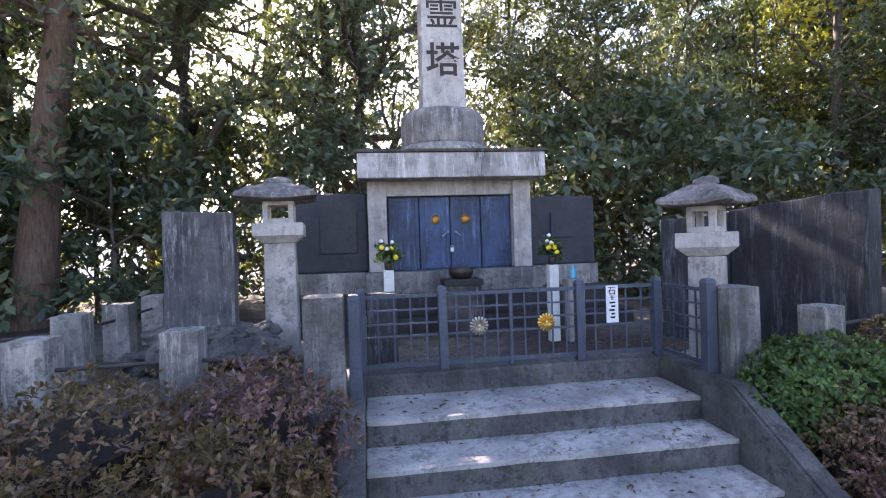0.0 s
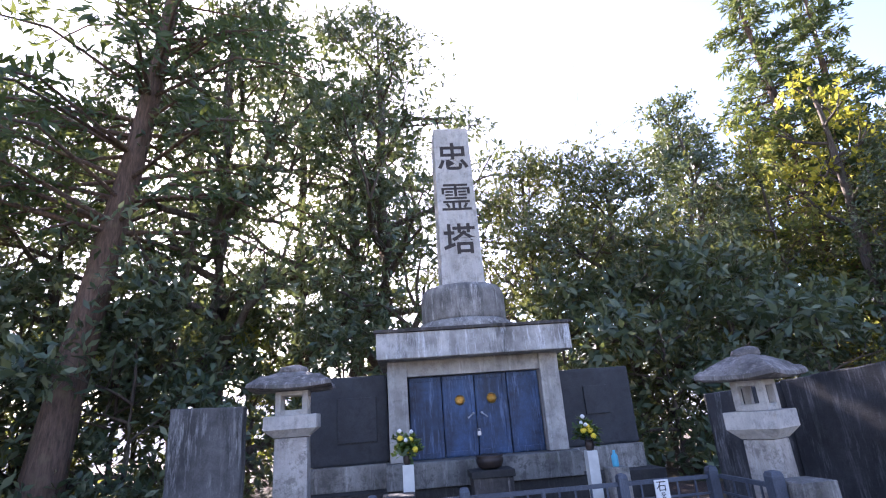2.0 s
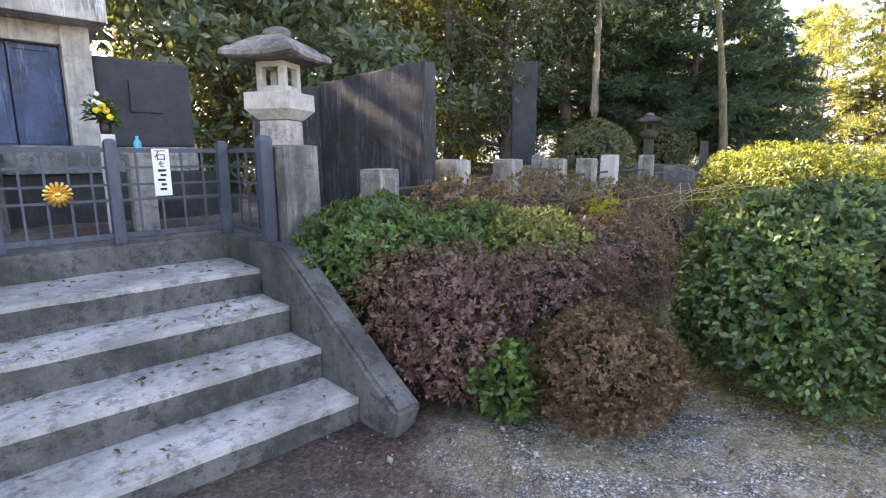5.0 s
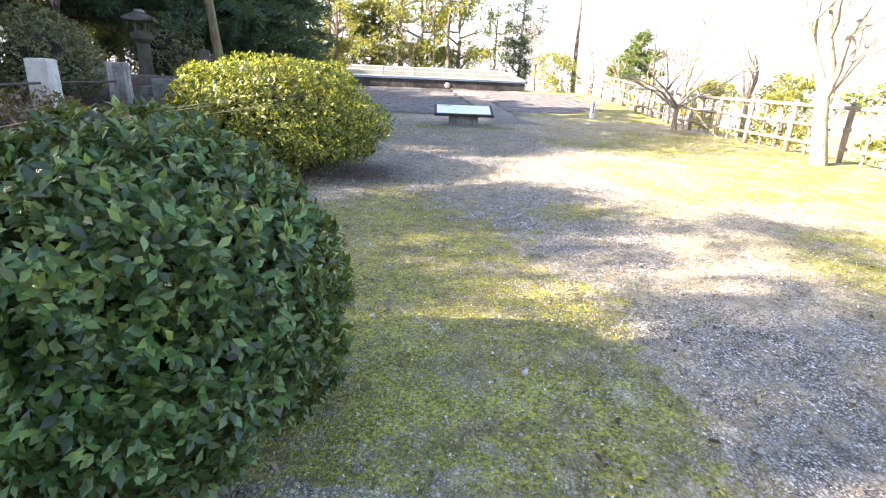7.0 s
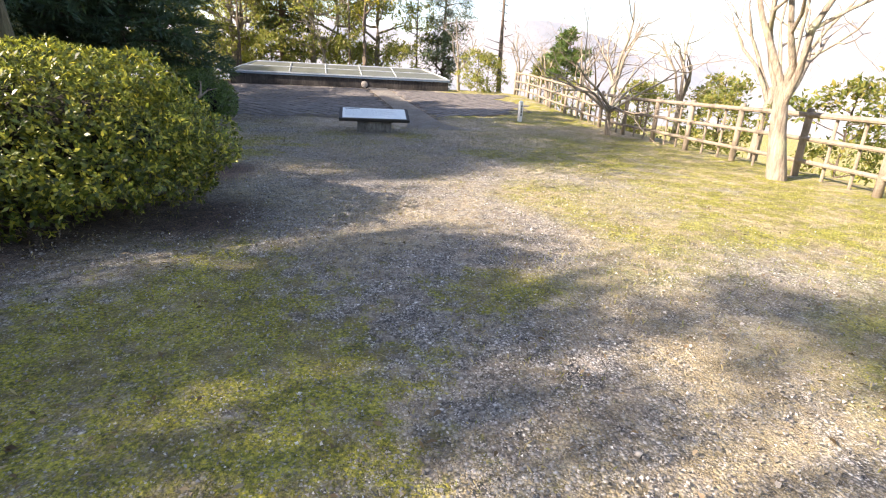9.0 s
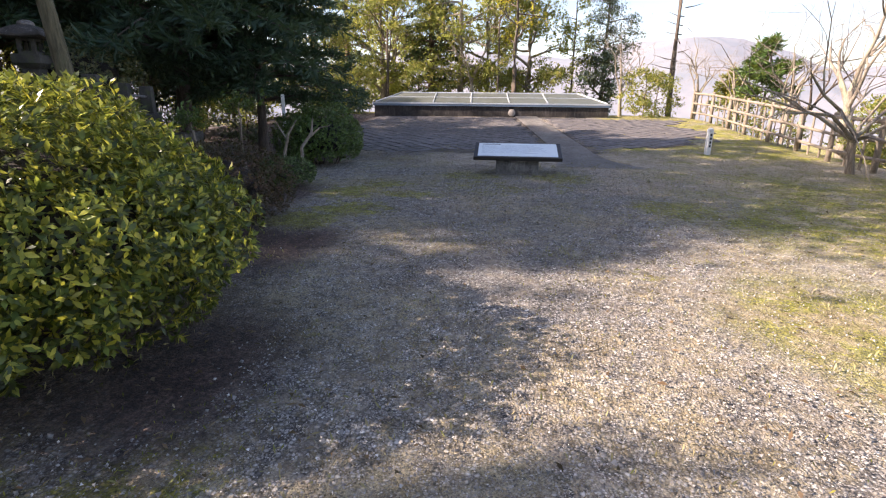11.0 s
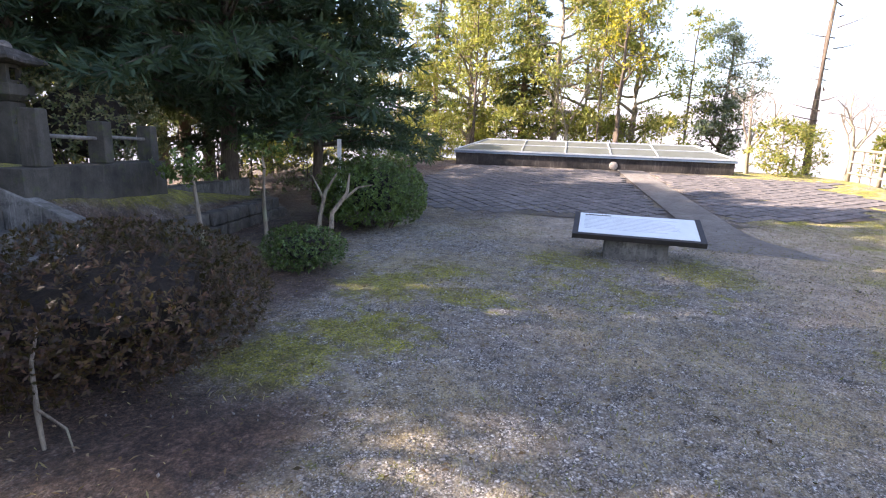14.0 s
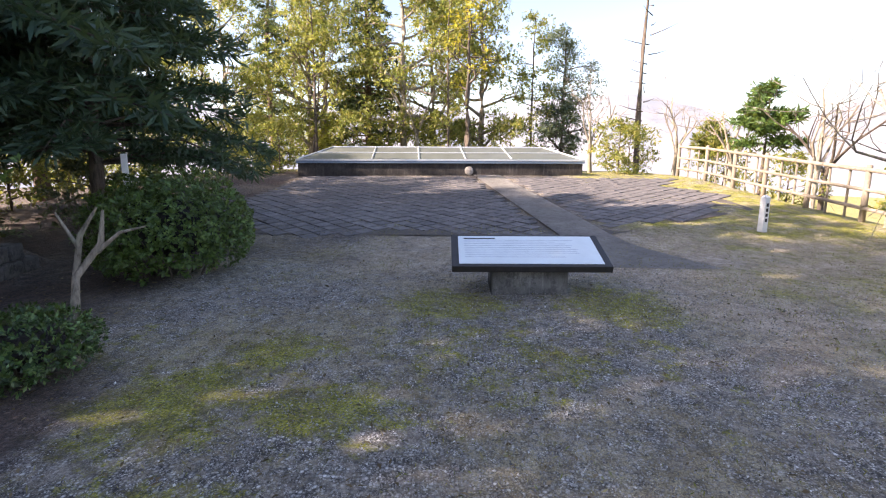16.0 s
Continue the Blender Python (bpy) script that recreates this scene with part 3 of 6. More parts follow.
def bare_tree(name, x, y, z, h, label, seed, bark=None, radius=0.09, lean=(0, 0, 1), depth=4, kids=(2, 4), lift=0.12, split=0.3, limbs=5, category="tree", wide=0.6, rise=0.8):
    rng = np.random.default_rng(seed)
    t = thing(name, x, y, z, 0, label, category)
    tb, tips = Tubes(), []
    ln = Vector(lean).normalized()
    top = h * split
    pts = [Vector((0, 0, -0.15)), ln * top * 0.5 + Vector((0.03, 0.02, 0)), ln * top]
    tb.add(pts, [radius * 1.3, radius, radius * 0.85], 8)
    trunk = tb.mesh("trunk", bark or PALEBARK, t)
    br = Tubes()
    for i in range(limbs):
        a = i * 2 * math.pi / limbs + rng.uniform(-0.4, 0.4)
        d = Vector((math.cos(a) * wide, math.sin(a) * wide, rise)) + ln * 0.4
        grow(br, rng, pts[2] - ln * top * 0.25 * rng.random(), d, h * 0.36 * rng.uniform(0.8, 1.15), radius * 0.55, depth - 1, tips, 0.35, kids, lift, 0.7, 6, 4)
    br.mesh("crown", bark or PALEBARK, t)
    return t


# ---- ground ----
def smooth(a):
    a = np.clip(a, 0, 1)
    return a * a * (3 - 2 * a)


def lip(x):
    """Where the terrace's front edge runs."""
    return np.interp(x, [-40, -1.5, 9, 12.5, 14.6, 17.8, 40], [-0.5, -0.25, -0.15, 0.3, 0.95, 1.75, 3.0])


def hgt(x, y):
    x, y = np.asarray(x, float), np.asarray(y, float)
    width = np.interp(x, [-40, 9, 12, 14.2, 40], [1.4, 1.4, 1.0, 0.12, 0.12])
    low = np.interp(x, [-40, 11, 13, 14.2, 17.8, 18.4, 40], [0.66, 0.66, 0.6, 0.36, 0.36, 0.0, 0.0])
    bank = np.interp(x, [-40, 11, 12.6, 13.6, 14.4, 16.2, 17.8, 40], [0.0, 0.0, 0.4, 0.58, 0.58, 0.2, 0.0, 0.0])
    z = low * smooth((y - (lip(x) - width)) / width) + bank * smooth((y - lip(x) + 0.25) / 0.8)
    recess = smooth((x + 0.22) / 0.12) * smooth((2.56 - x) / 0.12) * smooth((0.12 - y) / 0.12)
    z = z * (1 - recess) - 0.06 * recess
    lx, ly = (x - 12.55) * 0.94 + (y - 0.3) * 0.342, (y - 0.3) * 0.94 - (x - 12.55) * 0.342
    cut = smooth((0.78 - np.abs(lx)) / 0.14) * smooth((ly + 1.5) / 0.5) * smooth((0.9 - ly) / 0.14)
    z = z * (1 - cut)
    z = z + 0.72 * np.clip((x - 20.0) / 9.7, 0, 1) * smooth((y + 13.0) / 2.0) * smooth((9.0 - y) / 3.0)
    z = z - 0.30 * np.clip(-12.2 - y, 0, 90) - 0.22 * np.clip(x - 37, 0, 120) - 0.12 * np.clip(y - 15, 0, 150) - 0.1 * np.clip(-16 - x, 0, 150)
    return z


def axis_steps(lo, hi, fine, far):
    near = np.arange(lo, hi + 1e-6, fine)
    grow_ = [fine * 1.35 ** k for k in range(1, 60)]
    right = hi + np.cumsum(grow_)
    left = lo - np.cumsum(grow_)
    return np.concatenate([left[left > -far][::-1], near, right[right < far]])


def build_ground():
    xs, ys = axis_steps(-6, 32, 0.14, 2600), axis_steps(-13.5, 5.0, 0.14, 2600)
    gx, gy = np.meshgrid(xs, ys, indexing="ij")
    gz = np.maximum(hgt(gx, gy), -42)
    near = (np.abs(gx - 13) < 24) & (np.abs(gy + 3) < 13)
    wob = np.array([noise.noise(Vector((a * 0.9, b_ * 0.9, 0))) * 0.022 + noise.noise(Vector((a * 4, b_ * 4, 3))) * 0.008 for a, b_ in zip(gx[near], gy[near])])
    gz[near] += wob - 0.012
    nx, ny = gx.shape
    idx = np.arange(nx * ny).reshape(nx, ny)
    f = np.stack([idx[:-1, :-1], idx[1:, :-1], idx[1:, 1:], idx[:-1, 1:]], -1).reshape(-1, 4)
    me = bpy.data.meshes.new("ground")
    v = np.stack([gx, gy, gz], -1).reshape(-1, 3)
    me.vertices.add(len(v))
    me.vertices.foreach_set("co", v.astype(np.float32).ravel())
    me.loops.add(len(f) * 4)
    me.loops.foreach_set("vertex_index", f.astype(np.int32).ravel())
    me.polygons.add(len(f))
    me.polygons.foreach_set("loop_start", np.arange(0, len(f) * 4, 4, dtype=np.int32))
    me.update(calc_edges=True)
    me.polygons.foreach_set("use_smooth", np.ones(len(f), bool))
    wild = np.array([noise.noise(Vector((a * 0.7, b_ * 0.7, 9))) for a, b_ in zip(gx.ravel(), gy.ravel())]).reshape(gx.shape)
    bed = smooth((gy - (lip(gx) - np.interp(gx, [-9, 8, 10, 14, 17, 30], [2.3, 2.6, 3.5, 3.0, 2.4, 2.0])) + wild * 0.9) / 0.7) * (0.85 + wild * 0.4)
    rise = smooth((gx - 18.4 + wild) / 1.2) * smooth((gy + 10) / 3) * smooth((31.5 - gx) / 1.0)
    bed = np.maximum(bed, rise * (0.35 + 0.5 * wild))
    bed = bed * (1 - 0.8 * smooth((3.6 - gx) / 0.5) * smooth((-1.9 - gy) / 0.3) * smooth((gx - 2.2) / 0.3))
    dry = 0.8 * smooth((gx - 17.3 + wild * 1.5) / 1.2) * smooth((21.2 - gx) / 0.8) * smooth((-1.6 - gy) / 1.0)
    # second stretch: sunlight put into the ground as pale tan
    dry = np.maximum(dry, 0.75 * smooth((gx - 15.2 + wild * 1.5) / 1.0) * smooth((21.5 - gx) / 0.8) * smooth((-5.4 - gy + wild) / 0.6) * smooth((gy + 8.6 + wild) / 0.8))
    bed = bed * (1 - dry)
    grass = np.maximum(smooth((-6.3 - gy + wild * 1.8) / 1.5) * 0.95, smooth((gx - 32) / 2))
    col = np.zeros((nx * ny, 4), np.float32)
    moss = smooth((9.2 - gx + wild * 2) / 2.5) * smooth((gy + 5.3 + wild * 1.6) / 0.9) * smooth((gx - 3.0) / 1.5)
    for px, py, pr in ((12.75, -2.1, 0.5), (13.5, -2.5, 0.45), (14.8, -1.9, 0.55), (15.6, -2.3, 0.45), (14.7, -3.0, 0.4), (16.9, -3.6, 0.6), (16.9, -5.2, 0.6), (14.3, -6.6, 0.55)):
        moss = np.maximum(moss, 1.25 * np.exp(-((gx - px) ** 2 + (gy - py) ** 2) / pr ** 2 * (1 + wild)))
    moss = np.maximum(moss, 0.45 * smooth((gx - 13.5) / 2) * smooth((17.2 - gx) / 1.5) * smooth((gy + 6) / 1.0))
    bank = smooth((gx - 12.95) / 0.4) * smooth((18.2 - gx) / 0.5) * smooth((gy - lip(gx)) / 0.3) * smooth((5.0 - gy) / 1.0)
    moss = np.maximum(moss, bank * 2.2)
    bed = bed * (1 - bank) * (1 - 0.7 * np.clip(moss, 0, 1) * (gx > 11) * (gy < -1.5))
    col[:, 2] = np.clip(moss, 0, 2.2).ravel()
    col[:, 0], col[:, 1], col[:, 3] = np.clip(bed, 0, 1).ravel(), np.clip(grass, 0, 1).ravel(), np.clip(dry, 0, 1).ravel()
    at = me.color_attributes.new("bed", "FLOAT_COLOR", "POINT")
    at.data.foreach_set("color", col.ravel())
    me.materials.append(GROUND)
    return tagged(new("ground", me), "gravel forecourt with moss, dry grass and bare soil", "ground", kind="structure")


build_ground()


# ---- stairs up to the gate ----
W, RISE, TOP = 2.36, 0.165, 0.71
NOSE = [0.0, -0.54, -0.915, -1.27, -1.62]


def build_stairs():
    t = thing("stone_steps", W / 2, 0, 0, 0, "worn grey concrete steps with cracked treads and fallen leaves", "steps")
    c = W / 2
    for i in range(1, 5):
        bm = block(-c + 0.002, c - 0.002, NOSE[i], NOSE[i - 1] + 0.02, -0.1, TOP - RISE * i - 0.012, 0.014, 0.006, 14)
        part("riser", bm, STEP_SHADED, t, "algae-stained riser, darkened further as shade in the colour")
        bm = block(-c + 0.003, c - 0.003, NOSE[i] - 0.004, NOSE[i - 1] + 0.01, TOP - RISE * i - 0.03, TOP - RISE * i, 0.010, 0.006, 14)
        part("tread", bm, STEP_LIT, t, "worn tread, paled in colour as if skylit")
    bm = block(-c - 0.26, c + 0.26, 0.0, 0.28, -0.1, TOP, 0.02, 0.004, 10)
    part("kerb", bm, STEP_SHADED, t, "damp concrete kerb under the gate, shade put into its colour")
    for s in (-1, 1):
        bm = bmesh.new()
        x0, x1 = s * c, s * (c + 0.16)
        prof = [(-0.003, TOP), (-0.84, TOP), (-1.92, 0.07), (-1.86, -0.12), (-0.003, -0.12)]
        a = [bm.verts.new((x0, y, z)) for y, z in prof]
        b_ = [bm.verts.new((x1, y, z)) for y, z in prof]
        n = len(prof)
        for i in range(n):
            bm.faces.new((a[i], a[(i + 1) % n], b_[(i + 1) % n], b_[i]))
        bm.faces.new(list(reversed(a)))
        bm.faces.new(b_)
        bmesh.ops.recalc_face_normals(bm, faces=bm.faces[:])
        bmesh.ops.bevel(bm, geom=bm.edges[:], offset=0.02, segments=2, affect="EDGES")
        part("cheek_wall", bm, STEP_SHADED, t, "sloping concrete cheek wall")
    return t


build_stairs()


def chrysanthemum(parent, x, y, z, r, material, petals=16):
    bm = bmesh.new()
    for i in range(petals):
        a = 2 * math.pi * i / petals
        w = math.pi / petals * 0.84
        ring = []
        for rr, da, out in ((0.22, -0.5, 0.006), (0.8, -w / 2 * 2, 0.004), (0.97, -w * 0.6, 0.004), (1.0, 0, 0.004), (0.97, w * 0.6, 0.004), (0.8, w, 0.004), (0.22, 0.5, 0.006)):
            ring.append(bm.verts.new((r * rr * math.cos(a + da * (0.35 if rr < 0.3 else 1)), -out, r * rr * math.sin(a + da * (0.35 if rr < 0.3 else 1)))))
        mid = bm.verts.new((r * 0.62 * math.cos(a), -0.02, r * 0.62 * math.sin(a)))
        for j in range(len(ring)):
            bm.faces.new((ring[j], ring[(j + 1) % len(ring)], mid))
    bmesh.ops.create_uvsphere(bm, u_segments=12, v_segments=8, radius=r * 0.2, matrix=Matrix.Translation((0, -0.01, 0)) @ Matrix.Diagonal((1, 0.5, 1, 1)))
    bmesh.ops.create_cone(bm, cap_ends=True, segments=32, radius1=r * 0.6, radius2=r * 0.6, depth=0.006, matrix=Matrix.Rotation(math.pi / 2, 4, "X"))
    ob = part("crest", bm, material, parent, "sixteen-petal chrysanthemum crest")
    ob.matrix_basis = pose(x, y, z)
    return ob


def gate_post(t, x, y, z1, r=0.034):
    bm = block(x - r, x + r, y - r, y + r, TOP, z1 - 0.03, 0.006)
    lathe([(r, z1 - 0.03), (r * 0.75, z1 - 0.008), (r * 0.2, z1)], bm=bm, at=(x, y, 0), square=True)
    part("post", bm, BLUEPOST, t)


def railing(t, a, c, z0, z1, n):
    """One lattice panel between two posts: rails, bars, a grid above."""
    a, c = Vector((*a, 0)), Vector((*c, 0))
    d = (c - a).normalized()
    up = Vector((0, 0, 1))
    side = Vector((-d.y, d.x, 0))

    def bar(p, q, hw):
        bm = bmesh.new()
        ax = (q - p).normalized()
        o = ax.cross(side)
        pts = []
        for e in (p, q):
            pts.append([bm.verts.new(e + o * hw * i + side * hw * 0.7 * j) for i, j in ((-1, -1), (1, -1), (1, 1), (-1, 1))])
        for i in range(4):
            bm.faces.new((pts[0][i], pts[0][(i + 1) % 4], pts[1][(i + 1) % 4], pts[1][i]))
        bm.faces.new(list(reversed(pts[0])))
        bm.faces.new(pts[1])
        bmesh.ops.recalc_face_normals(bm, faces=bm.faces[:])
        return bm

    for z, hw in ((z0, 0.016), (z1, 0.014), (z0 + (z1 - z0) * 0.80, 0.007), (z0 + (z1 - z0) * 0.60, 0.007), (z0 + (z1 - z0) * 0.42, 0.008)):
        part("rail", bar(a + up * z, c + up * z, hw), BLUEPOST, t)
    for i in range(1, n):
        p = a.lerp(c, i / n)
        part("bar", bar(p + up * z0, p + up * z1, 0.0065), BLUEPOST, t)


def build_gate():
    t = thing("iron_gate", 0, 0, 0, 0, "low blue-grey iron gate and railing with two chrysanthemum crests", "gate")
    y = 0.06
    for x in (-0.02, 0.605, 1.72, 2.385):
        gate_post(t, x, y, 1.36)
    gate_post(t, 1.15, y, 1.30, 0.014)
    railing(t, (-0.02, y), (0.605, y), 0.76, 1.29, 5)
    railing(t, (0.605, y), (1.15, y), 0.76, 1.29, 5)
    railing(t, (1.15, y), (1.72, y), 0.76, 1.29, 5)
    railing(t, (1.72, y), (2.385, y), 0.76, 1.29, 5)
    for s, xx in ((0, -0.05), (1, 2.43)):
        gate_post(t, xx, -0.54, 1.38, 0.04)
        railing(t, (xx, y - 0.03), (xx, -0.54), 0.76, 1.29, 4)
    chrysanthemum(t, 0.885, y - 0.03, 1.035, 0.075, SILVER)
    chrysanthemum(t, 1.43, y - 0.03, 1.035, 0.075, GOLD)
    return t


build_gate()
notice = thing("notice_board", 1.99, 0.035, 0, 0, "white notice strip with black brush writing on the gate", "sign")
part("board", block(-0.05, 0.05, -0.006, 0.006, 1.0, 1.30, 0.001), WHITEP, notice)
text_mesh("石", 0.075, 0.001, INK, notice, (-0.005, -0.009, 1.255))
text_mesh("を", 0.045, 0.001, INK, notice, (0.0, -0.009, 1.20))
for i, (dx, w_) in enumerate(((0, 0.05), (0.006, 0.035), (-0.006, 0.045), (0.004, 0.03), (0, 0.04))):
    part("writing", block(dx - w_ / 2, dx + w_ / 2, -0.0085, -0.0065, 1.155 - i * 0.03, 1.17 - i * 0.03, 0.002), INK, notice)


# ---- the memorial tower ----
def build_memorial():
    cx = 1.08
    t = thing("memorial_tower", cx, 2.4, 0.64, 0, "stone memorial tower with inscribed pillar over blue steel doors", "monument")
    g = -0.64

    def p_(name, x0, x1, y0, y1, z0, z1, material, label="", bevel=0.01, wear=0.002, cuts=5, taper=1.0):
        return part(name, block(x0 - cx, x1 - cx, y0 - 2.4, y1 - 2.4, z0 + g, z1 + g, bevel, wear, cuts, taper), material, t, label)

    p_("base_step", -1.1, 3.26, 2.05, 4.3, 0.6, 0.82, BASEDARK, "broad dark base step with shadow painted in")
    p_("base_step", -0.95, 3.12, 2.25, 4.2, 0.822, 1.10, BASEDARK)
    p_("base_block", 0.0, 2.16, 2.2, 4.2, 1.102, 1.36, CONCRETE, "grey base block")
    p_("flank_base", -0.86, -0.003, 2.5, 4.0, 1.102, 1.36, GRANITE)
    p_("flank_base", 2.163, 3.02, 2.5, 4.0, 1.102, 1.36, GRANITE)
    for x0, x1 in ((-0.87, 0.03), (2.12, 3.03)):
        p_("flank_wall", x0, x1, 2.6, 2.95, 1.362, 2.35 if x0 < 0 else 2.26, SLATE, "dark stone flank wall", 0.03, 0.006)
    p_("plaque", 2.42, 2.72, 2.575, 2.605, 1.72, 2.05, SLATE, "dark inset plaque", 0.006, 0)
    p_("plaque", -0.55, -0.1, 2.575, 2.605, 1.6, 2.1, SLATE, "dark inset plaque", 0.006, 0)
    for x0, x1 in ((0.045, 0.275), (1.86, 2.09)):
        p_("column", x0, x1, 2.38, 2.7, 1.362, 2.465, COLUMN, "pale granite column")
    p_("beam", 0.15, 1.99, 2.42, 2.72, 2.285, 2.467, COLUMN, "granite beam over the doors")
    p_("lintel", -0.06, 2.2, 2.1, 3.9, 2.469, 2.765, LINTEL, "thick pale lintel slab streaked by rain", 0.014, 0.003, 7)
    p_("cap", -0.085, 2.225, 2.075, 3.92, 2.767, 2.805, STAINED, "mossy dark cap slab")
    p_("back_wall", 0.05, 2.1, 3.0, 3.8, 1.362, 2.467, CONCRETE)
    for i in range(4):
        x0 = 0.285 + i * 0.393
        d = p_("door", x0 + 0.004, x0 + 0.389, 2.52, 2.56, 1.364, 2.282, BLUEDOOR, "weathered blue steel door leaf", 0.006, 0, 0)
        bm = bmesh.new()
        for a in ((x0 + 0.012, x0 + 0.052, 1.38, 2.27), (x0 + 0.34, x0 + 0.38, 1.38, 2.27), (x0 + 0.052, x0 + 0.34, 1.38, 1.43), (x0 + 0.052, x0 + 0.34, 2.225, 2.27)):
            block(a[0] - cx, a[1] - cx, 2.505 - 2.4, 2.519 - 2.4, a[2] + g, a[3] + g, 0.003, bm=bm)
        part("frame", bm, BLUEDOOR, d)
    chrysanthemum(t, 0.885 - cx, 0.1, 1.99 + g, 0.062, GOLD)
    chrysanthemum(t, 1.265 - cx, 0.1, 1.99 + g, 0.062, GOLD)
    for s in (-1, 1):
        bm = rod((s * 0.05, 0.085, 1.83 + g), (s * 0.115, 0.085, 1.78 + g), 0.008)
        bmesh.ops.create_uvsphere(bm, u_segments=10, v_segments=6, radius=0.016, matrix=Matrix.Translation((s * 0.05, 0.085, 1.83 + g)))
        part("handle", bm, STEEL, t, "steel lever handle")
    bm = block(-0.022, 0.022, 0.075, 0.095, 1.58 + g, 1.63 + g, 0.004)
    rod((-0.014, 0.085, 1.63 + g), (-0.014, 0.085, 1.655 + g), 0.004, 6, bm)
    rod((0.014, 0.085, 1.63 + g), (0.014, 0.085, 1.655 + g), 0.004, 6, bm)
    rod((-0.014, 0.085, 1.655 + g), (0.014, 0.085, 1.655 + g), 0.004, 6, bm)
    part("padlock", bm, STEEL, t, "silver padlock")
    dr = lathe([(0.66, 2.807 + g), (0.67, 2.86 + g), (0.60, 2.95 + g), (0.58, 2.965 + g)], 40, at=(0, 0.6, 0))
    part("drum_foot", dr, DRUMST, t, "", True)
    dr = lathe([(0.555, 2.967 + g), (0.56, 3.0 + g), (0.56, 3.3 + g), (0.545, 3.37 + g), (0.50, 3.42 + g), (0.40, 3.435 + g)], 40, at=(0, 0.6, 0))
    part("drum", dr, DRUMST, t, "round weathered stone drum", True)
    ob = block(-0.285, 0.285, 0.6 - 0.285, 0.6 + 0.285, 3.42 + g, 5.8 + g, 0.012, 0.0, 0, 0.88)
    part("pillar", ob, PALE, t, "tall pale square granite pillar")
    for ch, z in (("忠", 5.33), ("霊", 4.70), ("塔", 4.08)):
        k = (z - 3.42) / 2.38
        text_mesh(ch, 0.46, 0.004, CARVED, t, (0.0, 0.6 - 0.285 + 0.034 * k - 0.001, z - 0.03 + g), (90 - 0.8, 0, 0), "carved_character", 0.006 if ch == "霊" else 0.016)
    return t


build_memorial()


def stone_lantern(x, y, z, rz, top, label, s=1.0, dark=False, LANTERN=LANTERN, PALE=PALE):
    t = thing("stone_lantern", x, y, z, rz, label, "lantern")
    h = top - z
    part("foot", block(-0.22, 0.22, -0.22, 0.22, -0.05, 0.05, 0.015, 0.004, 2), LANTERN, t)
    part("shaft", block(-0.155 * s, 0.155 * s, -0.155 * s, 0.155 * s, 0.051, h - 0.66, 0.012, 0.003, 4, 0.93), LANTERN, t)
    bm = lathe([(0.15 * s, h - 0.655), (0.225 * s, h - 0.59), (0.232 * s, h - 0.585), (0.232 * s, h - 0.47), (0.225 * s, h - 0.465)], at=(0, 0, 0), square=True)
    part("platform", bm, PALE, t, "pale square platform slab")
    a, b_ = 0.145 * s, 0.035
    z0, z1 = h - 0.463, h - 0.25
    box = part("fire_box", block(-a + 0.02, a - 0.02, -a + 0.02, a - 0.02, z0, z0 + 0.03, 0.003), PALE, t, "open fire box with square windows")
    for sx in (-1, 1):
        for sy in (-1, 1):
            part("corner_post", block(min(sx * a, sx * (a - 0.05)), max(sx * a, sx * (a - 0.05)), min(sy * a, sy * (a - 0.05)), max(sy * a, sy * (a - 0.05)), z0, z1, 0.004), PALE, box)
    for sy in (-1, 1):
        lo, hi = min(sy * a, sy * (a - b_)), max(sy * a, sy * (a - b_))
        for q0, q1 in ((z0, z0 + 0.045), (z1 - 0.04, z1)):
            part("window_bar", block(-a + 0.05, a - 0.05, lo, hi, q0, q1, 0.003), PALE, box)
            part("window_bar", block(lo, hi, -a + 0.05, a - 0.05, q0, q1, 0.003), PALE, box)
    bm = lathe([(0.34 * s, h - 0.249), (0.37 * s, h - 0.235), (0.365 * s, h - 0.205), (0.26 * s, h - 0.13), (0.13 * s, h - 0.075), (0.10 * s, h - 0.068)], square=True)
    bmesh.ops.subdivide_edges(bm, edges=bm.edges[:], cuts=2, use_grid_fill=True)
    for v in bm.verts:
        r = max(abs(v.co.x), abs(v.co.y))
        e = min(abs(v.co.x), abs(v.co.y)) / max(r, 1e-3)
        if r > 0.25:
            v.co.z += 0.022 * e ** 3
        v.co += noise.noise_vector(v.co * 5) * 0.006
    part("roof", bm, STAINED if dark and s < 1 else ROOFST, t, "weathered pyramid roof")
    bm = lathe([(0.125 * s, h - 0.082), (0.14 * s, h - 0.055), (0.12 * s, h - 0.02), (0.05 * s, h)], 12)
    bmesh.ops.subdivide_edges(bm, edges=bm.edges[:], cuts=1, use_grid_fill=True)
    for v in bm.verts:
        v.co += noise.noise_vector(v.co * 9) * 0.012
    part("finial", bm, ROOFST, t, "", True)
    return t


stone_lantern(2.83, 0.02, 0.64, 32, 2.17, "grey granite stone lantern beside the gate", 0.78)
stone_lantern(-0.82, 1.4, 0.66, 4, 2.40, "weathered granite stone lantern with darker roof", 1.0, True)


